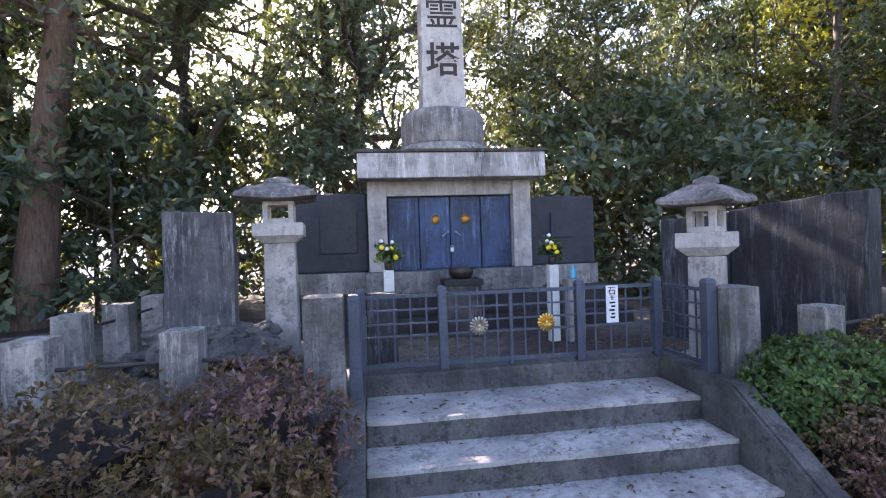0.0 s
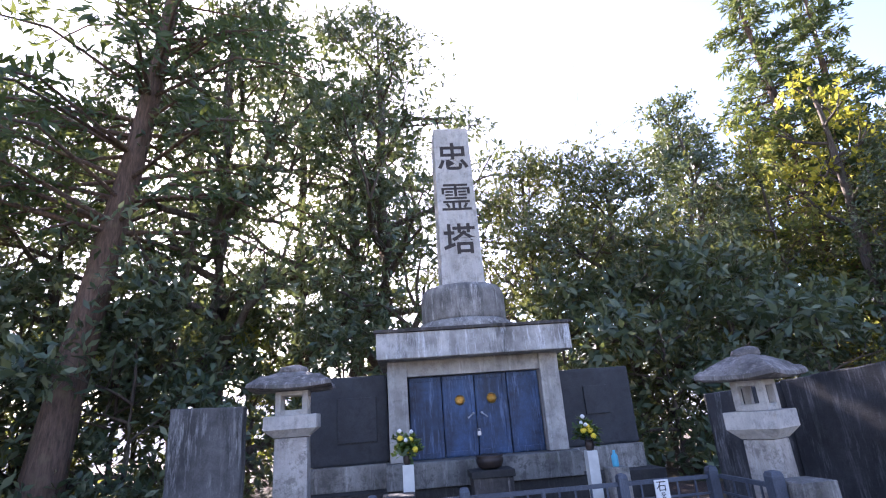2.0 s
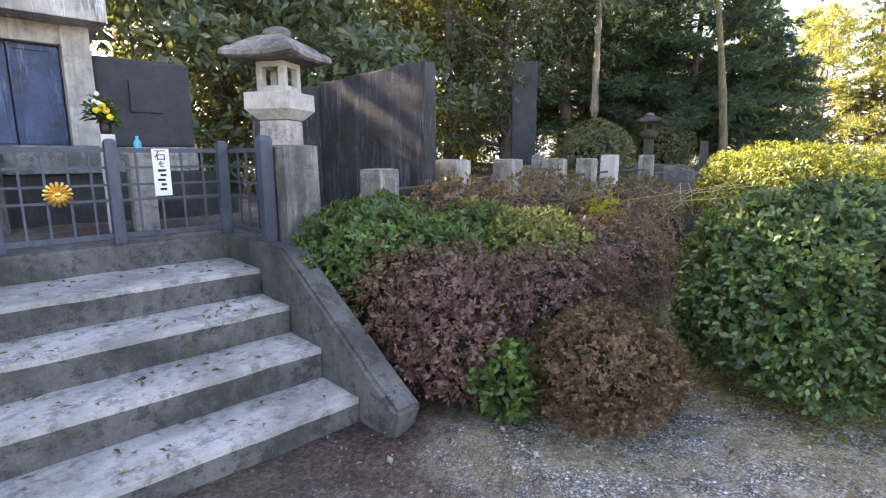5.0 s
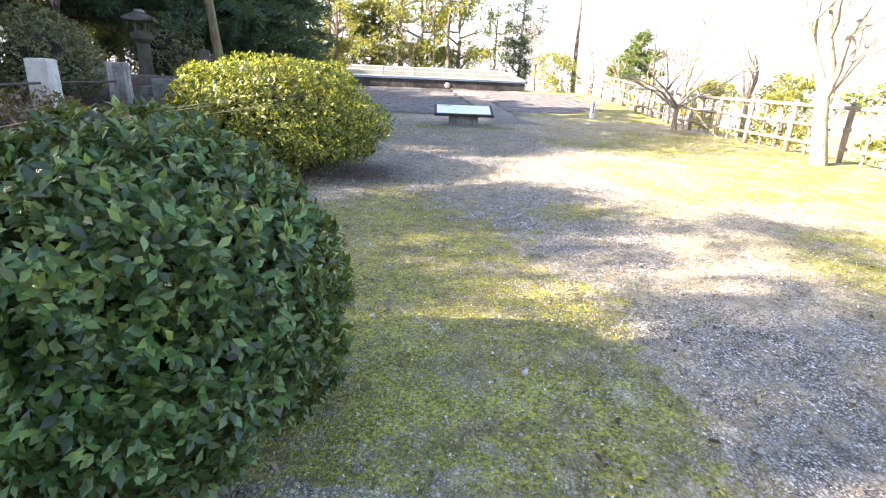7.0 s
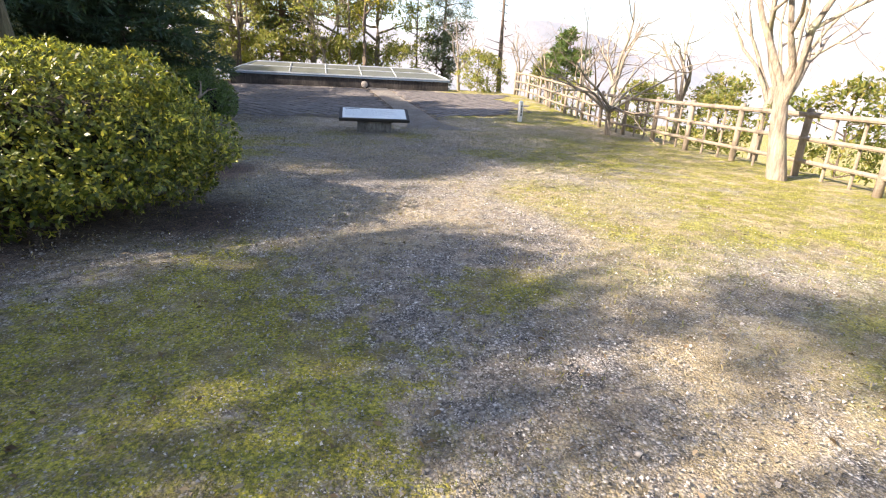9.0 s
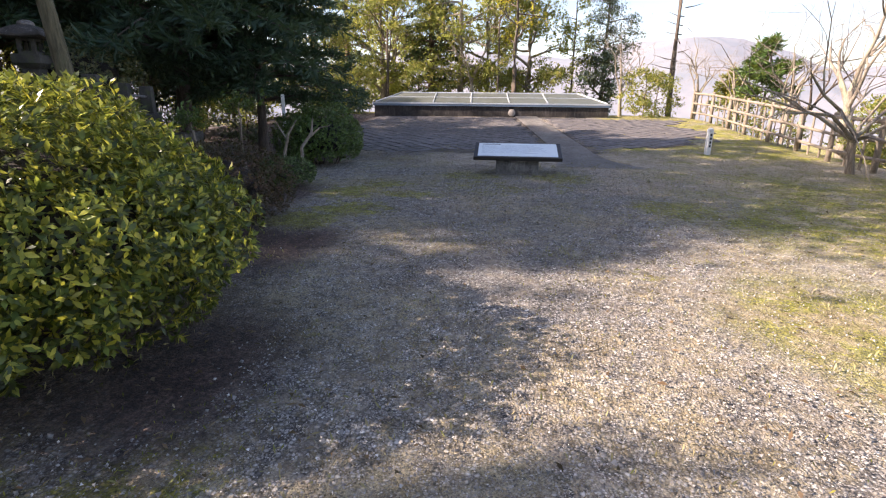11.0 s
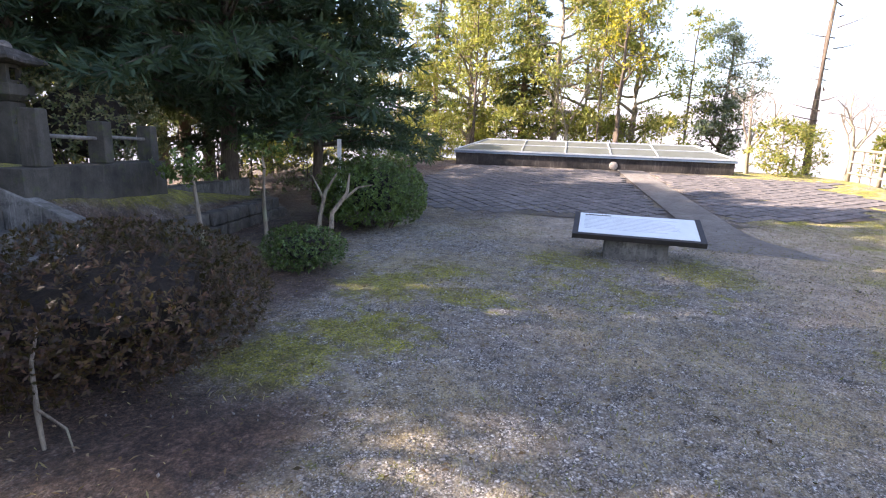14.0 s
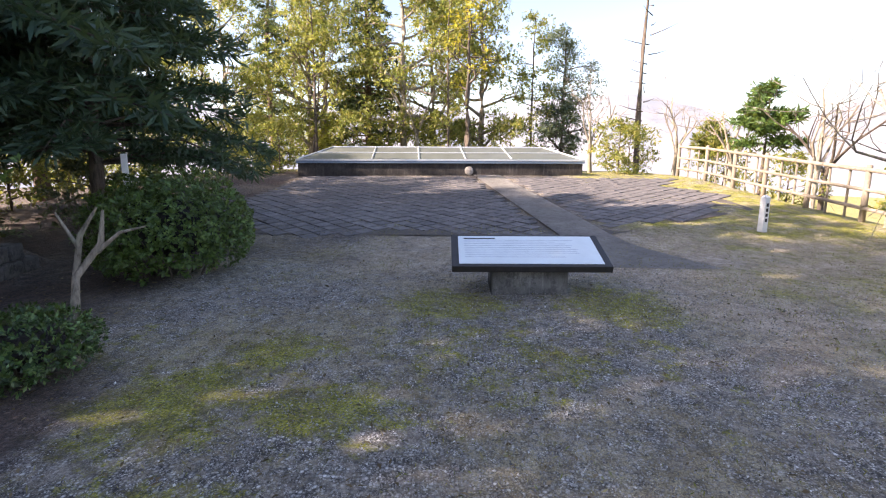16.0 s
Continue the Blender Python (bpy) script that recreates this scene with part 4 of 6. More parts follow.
def slab(name, x, y, z, rz, w, d, h, material, label, slope=0.0, seed=1, category="stone slab"):
    """A standing stone slab with an uneven outline."""
    t = thing(name, x, y, z, rz, label, category)
    bm = block(-w / 2, w / 2, -d / 2, d / 2, -0.05, h, 0.012, 0, 8)
    for v in bm.verts:
        k = v.co.z / h
        v.co.z += slope * (v.co.x / w) * max(0, k)
        v.co += noise.noise_vector(v.co * 3.0 + Vector((seed * 5, 0, 0))) * 0.014 + noise.noise_vector(v.co * 11.0 + Vector((seed, 0, 0))) * 0.004
    part("stone", bm, material, t)
    return t


slab("memorial_slab", -1.46, 1.02, 1.04, 2, 0.6, 0.14, 1.0, PALEWEATHERED, "grey rain-streaked standing stone slab on a rock base", -0.02, 2)
slab("memorial_slab", 3.77, 0.13, 0.60, -78, 1.2, 0.16, 1.36, WEATHERED, "large dark rain-streaked standing stone slab", 0.08, 4)
slab("memorial_slab", 3.35, 0.92, 0.60, -24, 0.66, 0.12, 1.28, WEATHERED, "dark standing stone slab behind the lantern", 0.06, 6)


def rocks(name, spots, label, material, seed):
    rng = np.random.default_rng(seed)
    for x, y, z, r in spots:
        t = thing(name, x, y, z, rng.uniform(0, 360), label, "rock", "rocks under the slab")
        bm = bmesh.new()
        bmesh.ops.create_icosphere(bm, subdivisions=3, radius=1.0)
        o = Vector(rng.uniform(-9, 9, 3))
        for v in bm.verts:
            v.co = v.co * r * (1 + 0.55 * noise.noise(v.co * 1.6 + o) + 0.35 * abs(noise.noise(v.co * 3.6 + o)))
            v.co.z *= 0.75
        part("stone", bm, material, t)


rocks("boulder", [(-1.95 + 0.145 * i, 0.82 + 0.07 * math.sin(i * 2.3), 0.74 + 0.03 * (i % 3), 0.12 + 0.025 * (i % 4)) for i in range(9)] + [(-1.8 + 0.17 * i, 1.0, 0.92, 0.13) for i in range(6)], "mossy rough boulder in the rock base", DARKROCK, 3)


def bollard(x, y, z, h, rz, material=GRANITE, w=0.12, label="square granite bollard with a worn top", group="terrace bollards"):
    t = thing("stone_bollard", x, y, z, rz, label, "bollard", group)
    bm = block(-w, w, -w, w, -0.1, h - 0.02, 0.012, 0.004, 4, 0.96)
    part("shaft", bm, material, t)
    part("cap", lathe([(w * 0.95, h - 0.021), (w * 0.93, h - 0.008), (w * 0.6, h)], square=True), material, t)
    return t


def pipe(a, c, r=0.014, label="dark rusty iron pipe rail between bollards"):
    t = thing("pipe_rail", a[0], a[1], a[2], 0, label, "rail", "terrace pipe rails")
    o = Vector(a)
    part("pipe", rod((0, 0, 0), Vector(c) - o, r), IRON, t)


LEFT_ROW = [(-0.24, -0.5), (-1.15, -0.36), (-2.0, -0.42), (-3.0, -0.45)]
bollard(-0.24, -0.52, 0.55, 0.83, 2, CONCRETE, 0.13, "mossy concrete gate pillar", "gate pillars")
bollard(2.61, -0.55, 0.55, 0.77, 2, CONCRETE, 0.125, "mossy concrete gate pillar", "gate pillars")
for x, y in LEFT_ROW[1:]:
    bollard(x, y, 0.6, 0.59, 3)
for a, c in zip(LEFT_ROW, LEFT_ROW[1:]):
    pipe((a[0], a[1], 0.98), (c[0], c[1], 0.98))
BACK_ROW = [(-2.95, 0.35), (-2.42, 0.78), (-2.4, 1.55), (-2.45, 2.5), (-2.5, 3.6)]
for x, y in BACK_ROW:
    bollard(x, y, 0.66, 0.54, 5, GRANITE)
for a, c in zip(BACK_ROW, BACK_ROW[1:]):
    pipe((a[0], a[1], 1.05), (c[0], c[1], 1.05))
RIGHT_ROW = [(3.25, -0.62), (4.25, -0.36), (5.2, -0.2), (6.3, -0.02), (7.55, 0.3), (8.86, 0.67), (10.55, 0.85)]
for i, (x, y) in enumerate(RIGHT_ROW):
    bollard(x, y, 0.6, 0.62 + 0.05 * (i > 4) - 0.06 * (i == 0), 10, PALE if i == 5 else GRANITE, 0.105 if i == 0 else 0.12)
for a, c in zip(RIGHT_ROW, RIGHT_ROW[1:]):
    pipe((a[0], a[1], 1.0), (c[0], c[1], 1.0))

# ---- vases, incense burner and small offerings before the doors ----
for x, zt in ((0.235, 1.44), (1.92, 1.43)):
    t = thing("flower_stand", x, 1.2, 0.66, 0, "pale square stone flower stand with chrysanthemums", "flower stand", "flower stands")
    part("stand", block(-0.05, 0.05, -0.05, 0.05, -0.02, zt - 0.66, 0.006), VASE, t)
    part("vase", lathe([(0.03, zt - 0.66), (0.04, zt - 0.64), (0.042, zt - 0.60), (0.034, zt - 0.57)], 12), BRONZE, t, "dark flower vase", True)
    rng = np.random.default_rng(int(x * 100))
    c = np.array([0, 0, zt - 0.51]) + rng.normal(0, 0.042, (90, 3)) * np.array([1, 0.8, 0.9])
    quads_mesh("leaves", rosettes(rng, c, c - np.array([0, 0, zt - 0.6]), 4, 0.07, 0.03), L_AZGREEN, t)
    for i in range(9):
        bm = bmesh.new()
        bmesh.ops.create_icosphere(bm, subdivisions=2, radius=0.026 if i < 6 else 0.018)
        for v in bm.verts:
            v.co *= 1 + 0.35 * noise.noise(v.co * 90 + Vector((i, 0, 0)))
        bmesh.ops.translate(bm, verts=bm.verts[:], vec=Vector(rng.uniform(-0.07, 0.07, 3)) + Vector((0, -0.05, zt - 0.48 + (0.1 if i > 6 else 0))))
        part("flower", bm, YPETAL if i < 6 else WPETAL, t)
t = thing("incense_burner", 1.075, 1.85, 0.66, 0, "dark bronze incense burner on a low stone stand", "incense burner")
part("stand", block(-0.2, 0.2, -0.16, 0.16, -0.02, 0.55, 0.01, 0.003, 3), STAINED, t)
part("slab", block(-0.22, 0.22, -0.18, 0.18, 0.552, 0.62, 0.01, 0.002, 2), BASEDARK, t)
part("bowl", lathe([(0.08, 0.622), (0.12, 0.645), (0.14, 0.69), (0.142, 0.72), (0.13, 0.735), (0.148, 0.75), (0.12, 0.755)], 20), BRONZE, t, "", True)
t = thing("plastic_bottle", 2.12, 1.15, 0.66, 0, "blue plastic bottle standing on a stone stub", "bottle")
part("stub", block(-0.09, 0.09, -0.08, 0.08, -0.02, 0.62, 0.01, 0.004, 3), GRANITE, t)
part("bottle", lathe([(0.028, 0.622), (0.03, 0.63), (0.03, 0.71), (0.012, 0.74), (0.012, 0.76)], 12), CYAN, t, "", True)
t = thing("stone_stub", 0.15, 0.75, 0.66, 0, "low pale streaked stone block inside the gate", "stone")
part("stone", block(-0.13, 0.13, -0.1, 0.1, -0.03, 0.60, 0.012, 0.004, 4), WEATHERED, t)
t = thing("white_candle_stand", -0.02, 0.7, 0.66, 0, "slim white cylinder stand inside the gate", "candle stand")
part("tube", lathe([(0.03, 0), (0.03, 0.40), (0.025, 0.405)], 14), WHITEP, t, "", True)

# ---- memorials further along the terrace ----
slab("stele", 10.7, 3.9, 1.05, -50, 0.55, 0.35, 2.3, SLATE, "tall dark stone stele on a granite base", 0.0, 8, "stele")
t = thing("granite_plinth", 10.7, 3.9, 0.62, -50, "stepped granite base under the dark stele", "plinth")
part("lower", block(-0.75, 0.75, -0.6, 0.6, -0.05, 0.2, 0.015, 0.004, 3), GRANITE, t)
part("upper", block(-0.45, 0.45, -0.36, 0.36, 0.202, 0.43, 0.012, 0.003, 3), GRANITE, t)
stone_lantern(14.25, 2.57, 0.9, 20, 2.35, "small dark weathered stone lantern on the terrace", 0.8, True, MOSSSTONE, MOSSSTONE)
REAR = [(10.05, 3.0), (11.2, 2.6), (12.2, 2.2)]
for x, y in REAR:
    bollard(x, y, 0.62, 0.66, 20, GRANITE, 0.11)
t = thing("tomb_enclosure", 13.37, 0.86, 0.0, 20, "mossy stone enclosure wall with square posts and rails", "enclosure")
part("sill", block(-0.3, 2.0, -0.14, 0.14, 0.2, 1.06, 0.015, 0.006, 8), MOSSSTONE, t, "mossy sill wall")
for i, hh in enumerate((1.58, 1.50, 1.48)):
    part("post", block(-0.02 + 0.9 * i, 0.14 + 0.9 * i, -0.09, 0.09, 1.062, hh, 0.014, 0.004, 3, 0.94), MOSSSTONE, t, "square mossy granite post")
for i in range(2):
    part("rail", rod((0.13 + 0.9 * i, 0, 1.34), (0.9 + 0.9 * i, 0, 1.32), 0.02), CONCRETE, t)
t = thing("side_steps", 12.55, 0.30, 0.0, 20, "worn stone steps up to the tomb terrace", "steps")
for i in range(4):
    part("step", block(-0.62, 0.62, 0.28 * i - 0.28, 0.34 + 0.28 * i, 0.0, 0.36 + 0.18 * i, 0.015, 0.006, 6), CONCRETE, t)
for s in (-1, 1):
    bm = block(s * 0.72 - 0.09, s * 0.72 + 0.09, -0.35, 0.95, 0.0, 0.62, 0.02, 0.005, 4)
    for v in bm.verts:
        if v.co.z > 0.3:
            v.co.z += 0.42 * max(0, min(1, (v.co.y + 0.35) / 1.0))
    part("cheek_wall", bm, CONCRETE, t)


def retaining_wall():
    """Rough stones set along the mossy mound."""
    t = thing("retaining_wall", 14.6, 0.9, 0, 0, "low rough dark stone retaining wall below a mossy bank", "retaining wall")
    rng = np.random.default_rng(5)
    d = Vector((3.15, 0.80, 0))
    for row in range(2):
        u = 0.0
        while u < 1.0:
            w = rng.uniform(0.22, 0.42)
            m_ = w / d.length
            bm = block(0.01, w - 0.01, -0.13, 0.1, 0.19 * row + 0.003, 0.19 * (row + 1) - 0.006, 0.03, 0.02, 2)
            ob = part("stone", bm, DARKROCK, t)
            p = d * u
            ob.matrix_basis = pose(p.x, p.y + rng.uniform(-0.02, 0.02), 0, 0, 0, math.degrees(math.atan2(d.y, d.x)))
            u += m_
    return t


retaining_wall()
slab("kerb_wall", 17.6, 3.1, 0.0, 12, 2.8, 0.3, 0.55, CONCRETE, "low dark concrete wall behind the shrubs", 0, 12, "wall")

# ---- information board ----
t = thing("information_board", 17.52, -4.37, 0, 3.0, "low slanted information board with white panel and dark frame", "information board")
part("base", block(-0.24, 0.2, -0.40, 0.40, -0.08, 0.30, 0.012, 0.003, 4), CONCRETE, t, "concrete base block")
tilt = math.degrees(math.atan2(0.185, 0.60))
fr = part("frame", block(-0.36, 0.36, -0.82, 0.82, -0.035, 0.035, 0.006), FRAMEB, t, "dark stone frame")
fr.matrix_basis = pose(-0.02, 0, 0.385, 0, -tilt, 0)
pn = part("panel", block(-0.31, 0.32, -0.745, 0.745, 0.0352, 0.042, 0.002), PANELW, t, "glossy white printed panel")
pn.matrix_basis = pose(-0.02, 0, 0.385, 0, -tilt, 0)
rng = np.random.default_rng(9)
for i in range(11):
    xx = 0.26 - i * 0.043
    y0 = 0.68
    ln_ = rng.uniform(0.9, 1.25) if i else 0.35
    w_ = block(xx - (0.006 if i else 0.013), xx + (0.006 if i else 0.013), y0 - ln_, y0, 0.0421, 0.0432, 0)
    ob = part("print_line", w_, GREYINK if i else INK, pn)

# ---- white marker post ----
t = thing("marker_post", 21.35, -8.95, 0.08, 20, "short white marker post with a dark lettered face", "marker post")
part("post", block(-0.055, 0.055, -0.055, 0.055, -0.15, 0.62, 0.006), WHITEP, t)
part("cap", lathe([(0.055, 0.621), (0.03, 0.65), (0.01, 0.66)], square=True), WHITEP, t)
for i in range(4):
    part("writing", block(-0.0575, -0.0555, -0.025, 0.025, 0.46 - i * 0.09, 0.52 - i * 0.09, 0.0), INK, t)

# ---- covered plinth at the end ----
A, B = Vector((29.25, 2.1, 0)), Vector((30.35, -7.66, 0))
PX = (B - A).normalized()
rzp = math.degrees(math.atan2(PX.y, PX.x))
LEN = (B - A).length
t = thing("covered_plinth", *((A + B) / 2).to_tuple()[:2], 0.70, rzp, "long low stained concrete plinth with glazed hipped cover", "plinth")
hl = LEN / 2
part("wall", block(-hl, hl, 0.0, 4.2, -0.25, 0.42, 0.02, 0.004, 12), PLINTHWALL, t, "black-streaked concrete wall")
part("edge_strip", block(-hl - 0.05, hl + 0.05, -0.06, 4.26, 0.422, 0.50, 0.01), BLUEALU, t, "blue-grey metal edge")
part("gutter", block(-hl - 0.06, hl + 0.06, -0.075, 4.28, 0.502, 0.56, 0.008), ALU, t)
bm = bmesh.new()
b0 = [bm.verts.new(p) for p in ((-hl, 0, 0.561), (hl, 0, 0.561), (hl, 4.2, 0.561), (-hl, 4.2, 0.561))]
t0 = [bm.verts.new(p) for p in ((-hl + 0.9, 2.1, 0.98), (hl - 0.9, 2.1, 0.98))]
bm.faces.new((b0[0], b0[1], t0[1], t0[0]))
bm.faces.new((b0[2], b0[3], t0[0], t0[1]))
bm.faces.new((b0[1], b0[2], t0[1]))
bm.faces.new((b0[3], b0[0], t0[0]))
bm.faces.new(list(reversed(b0)))
part("cover", bm, SHEET, t, "grey translucent cover sheets")
ridge = part("ridge", rod((-hl + 0.9, 2.1, 0.99), (hl - 0.9, 2.1, 0.99), 0.03), ALU, t)
for i in range(6):
    xx = -hl + 0.9 + (LEN - 1.8) * i / 5
    xb = -hl + 0.05 + (LEN - 0.1) * i / 5 if i in (0, 5) else xx
    part("rib", rod((xb if i in (0, 5) else xx - 0.0, 0.02, 0.575), (xx, 2.1, 1.0), 0.028), ALU, t, "white metal rib")
part("purlin", rod((-hl + 0.45, 1.05, 0.785), (hl - 0.45, 1.05, 0.785), 0.018), ALU, t)
ob = part("disc", lathe([(0.15, 0), (0.15, 0.02), (0.13, 0.03)], 28), LANTERN, t, "round white plate", True)
ob.matrix_basis = pose(0.92, -0.003, 0.17, 90, 0, 0)


# ---- wooden fence along the drop ----
def fence():
    t = thing("wooden_fence", 0, 0, 0, 0, "weathered round-pole wooden fence with three rails", "fence")
    xs = [3.0 + 1.62 * i for i in range(18)]
    pts = []
    for i, x in enumerate(xs):
        y = -11.25 - 0.25 * math.sin(x * 0.11) + 0.03 * ((i * 7) % 3 - 1)
        if x > 30:
            y = -11.0 + 0.0 * x
        pts.append((x, y, float(hgt(x, y))))
    for i, (x, y, z) in enumerate(pts):
        bm = lathe([(0.062, -0.2), (0.058, 0.5), (0.055, 1.08), (0.04, 1.10)], 10, at=(x, y, z))
        part("post", bm, WOOD, t, "", True)
        if i + 1 < len(pts):
            a, c = Vector(pts[i]), Vector(pts[i + 1])
            for h_, r in ((1.0, 0.042), (0.62, 0.036), (0.26, 0.036)):
                part("rail", rod(a + Vector((0, 0.02, h_)), c + Vector((0, 0.02, h_)), r, 8), WOOD, t)
            for k in (0.33, 0.67):
                m_ = a.lerp(c, k)
                part("stake", rod(m_ + Vector((0, -0.05, -0.1)), m_ + Vector((0, -0.05, 0.98)), 0.026, 7), WOOD, t)
    return t


fence()


# ---- bushes ----
bush("round_bush", 4.23, -3.1, 0.0, 0.68, 0.66, 1.1, L_BUSH, 0.044, 0.019, 8800, "large clipped round evergreen bush with glossy leaves", seed=1, whorl=5, amp=0.12, squash=0.46)
bush("azalea_bush", 9.6, -1.8, 0.0, 1.42, 1.4, 1.42, L_AZAL, 0.052, 0.02, 10500, "big azalea bush with yellow-green leaf rosettes", seed=2, whorl=6, amp=0.2)
BED = [
    ("azalea_bush", 3.05, -0.85, 0.62, 0.5, 0.98, L_AZGREEN, 0.046, 0.019, 2300, "fresh green azalea bush beside the gate pillar"),
    ("azalea_bush", 3.75, -1.05, 0.62, 0.5, 0.90, L_AZGREEN, 0.044, 0.018, 1900, "green low azalea in the sloping bed"),
    ("azalea_bush", 3.95, -1.5, 0.55, 0.4, 0.90, L_PALEGREEN, 0.045, 0.018, 1400, "pale yellowish green low azalea"),
    ("mauve_bush", 3.05, -1.6, 0.5, 0.5, 0.74, L_MAUVE, 0.03, 0.012, 3000, "low mauve-brown winter azalea mound"),
    ("mauve_bush", 3.65, -1.85, 0.65, 0.5, 0.70, L_MAUVE, 0.03, 0.012, 3400, "low mauve-brown winter azalea mound"),
    ("mauve_bush", 4.7, -1.6, 0.75, 0.55, 0.78, L_MAUVE, 0.042, 0.017, 2000, "low mauve-brown winter azalea mound"),
    ("mauve_bush", 5.6, -1.25, 0.8, 0.55, 0.84, L_MAUVE, 0.042, 0.017, 1700, "low mauve-brown winter azalea mound"),
    ("brown_bush", 3.2, -2.5, 0.42, 0.36, 0.52, L_BROWN, 0.026, 0.0095, 3000, "small brown winter bush at the path"),
    ("brown_bush", 5.0, -0.75, 0.9, 0.5, 1.14, L_BROWN, 0.04, 0.015, 1500, "brown winter azalea below the bollards"),
    ("brown_bush", 6.5, -0.85, 0.9, 0.6, 1.02, L_BROWN, 0.04, 0.015, 1500, "brown winter azalea below the bollards"),
    ("brown_bush", 3.95, -0.72, 0.6, 0.4, 1.10, L_BROWN, 0.04, 0.015, 1200, "brown winter azalea below the bollards"),
    ("brown_bush", 2.85, -1.3, 0.36, 0.42, 0.74, L_BROWN, 0.036, 0.014, 1100, "low brown azalea along the cheek wall"),
    ("mauve_bush", 2.85, -1.8, 0.32, 0.36, 0.52, L_MAUVE, 0.034, 0.013, 1100, "low mauve-brown azalea along the cheek wall"),
    ("yellow_shrub", 5.2, -1.3, 0.25, 0.2, 0.92, L_YELLOW, 0.05, 0.022, 180, "small bright yellow-green shrub in the bed"),
]
for i, (nm, x, y, rx, ry, top, leaf, ll, lw, n_, lab) in enumerate(BED):
    z = max(0.0, float(hgt(x, y)) * 0.75 - 0.05)
    bush(nm, x, y, z, rx, ry, top - z, leaf, ll, lw, n_, lab, seed=40 + i)
bush("brown_bush", 7.0, -1.6, 0.05, 1.0, 0.9, 0.62, L_RUST, 0.045, 0.016, 2200, "wide brown winter bush between green bushes", seed=9)
bush("green_plant", 2.86, -2.16, 0.0, 0.19, 0.18, 0.34, L_AZGREEN, 0.055, 0.026, 210, "small fresh green plant by the steps", "plant", seed=10, stems=False)
bush("brown_bush", 12.45, -1.2, 0.0, 1.05, 0.95, 0.86, L_RUST, 0.038, 0.013, 3600, "reddish brown winter bush with bare twigs", seed=11)
# exposed root of the brown bush, built as a thing of its own
t = thing("dead_shrub", 11.6, -1.8, 0.0, 0, "pale bare gnarled root and stem of the brown bush", "shrub")
tb = Tubes()
tb.add([(0.25, 0.3, 0.5), (0.08, 0.12, 0.34), (0.02, 0.02, 0.14), (0.0, -0.03, -0.02)], [0.005, 0.009, 0.012, 0.009], 6)
tb.add([(0.02, 0.02, 0.16), (0.06, -0.1, 0.07), (0.03, -0.18, -0.01)], [0.008, 0.006, 0.004], 6)
tb.mesh("stem", PALEBARK, t)
bush("small_bush", 15.0, -0.85, 0.0, 0.52, 0.45, 0.45, L_BUSH, 0.04, 0.016, 1100, "small dark green clipped bush", seed=12)
bush("evergreen_shrub", 17.95, -0.2, 0.0, 1.0, 0.9, 1.25, L_AZGREEN, 0.06, 0.025, 2900, "dense dark green shrub behind pale trunks", "shrub", seed=13)
bush("round_bush", 10.5, 1.9, 0.62, 0.8, 0.75, 1.35, L_OLIVE, 0.055, 0.022, 2200, "clipped olive-green round bush on the terrace", seed=15)
bush("round_bush", 15.2, 2.7, 0.8, 1.0, 0.9, 1.55, L_OLIVE, 0.06, 0.024, 1800, "clipped dome-shaped bush behind the enclosure", seed=16)
for i, (x, y, rx, top) in enumerate([(-0.55, -1.0, 0.52, 1.0), (-1.4, -1.05, 0.65, 1.0), (-2.5, -1.1, 0.75, 1.0), (-3.6, -1.1, 0.8, 1.0), (-0.58, -1.75, 0.54, 0.86), (-1.5, -1.85, 0.7, 0.84), (-2.6, -1.9, 0.8, 0.84), (-0.62, -2.45, 0.55, 0.6), (-1.6, -2.6, 0.75, 0.58)]):
    z = max(0.0, float(hgt(x, y)) * 0.75 - 0.05)
    bush("brown_bush", x, y, z, rx, rx * 0.85, top + 0.1 - z, L_BROWN if i % 3 else L_MAUVE, 0.042, 0.0155, 1350, "clipped purplish brown winter azalea beside the steps", seed=20 + i)

# dry stalks over the bed
rng = np.random.default_rng(77)
tb = Tubes()
for i in range(60):
    x, y = rng.uniform(4.6, 7.6), rng.uniform(-1.5, -0.3)
    p0 = Vector((x, y, 0.55))
    d = Vector((rng.normal(0, 0.35), rng.normal(0, 0.35), 0.45))
    tb.add([p0, p0 + d * 0.6, p0 + d + Vector((d.x * 0.5, d.y * 0.5, -0.08))], [0.006, 0.005, 0.003], 4)
stalks = tb.mesh("dry_stalks", L_STRAW)
tagged(stalks, "tangle of dry pale stalks over the brown bushes", "stalks", kind="stuff")

# ---- trees: kinds built once, then repeated with other turns and sizes ----
OAK = tree("evergreen_oak", -3.4, 6.6, 0.5, 12.0, "tall dark evergreen oak with dense foliage", L_OAK, 32, 0.08, 0.30, 16500, 0.175, 0.064, 0.95, 28, limb_depth=1)
OAK2 = tree("evergreen_oak", -0.9, 9.6, 0.5, 12.0, "slender evergreen oak with light between its branches", L_OAK, 34, 0.22, 0.22, 10800, 0.18, 0.066, 0.8, 20)
OLIVE = tree("evergreen_tree", 3.6, 8.3, 0.5, 7.6, "broad olive evergreen tree behind the memorial", L_OLIVE, 35, 0.05, 0.42, 17500, 0.155, 0.057, 0.95, 24)
CEDAR = conifer("cedar_tree", -4.95, 4.4, 0.5, 15.0, "tall cedar with a thick reddish brown trunk", L_CEDAR, 31, 0.28, 0.24, 2500, 0.22, 0.055, REDBARK, 0.27, lean=(1.4, 0.5), rag=0.6)
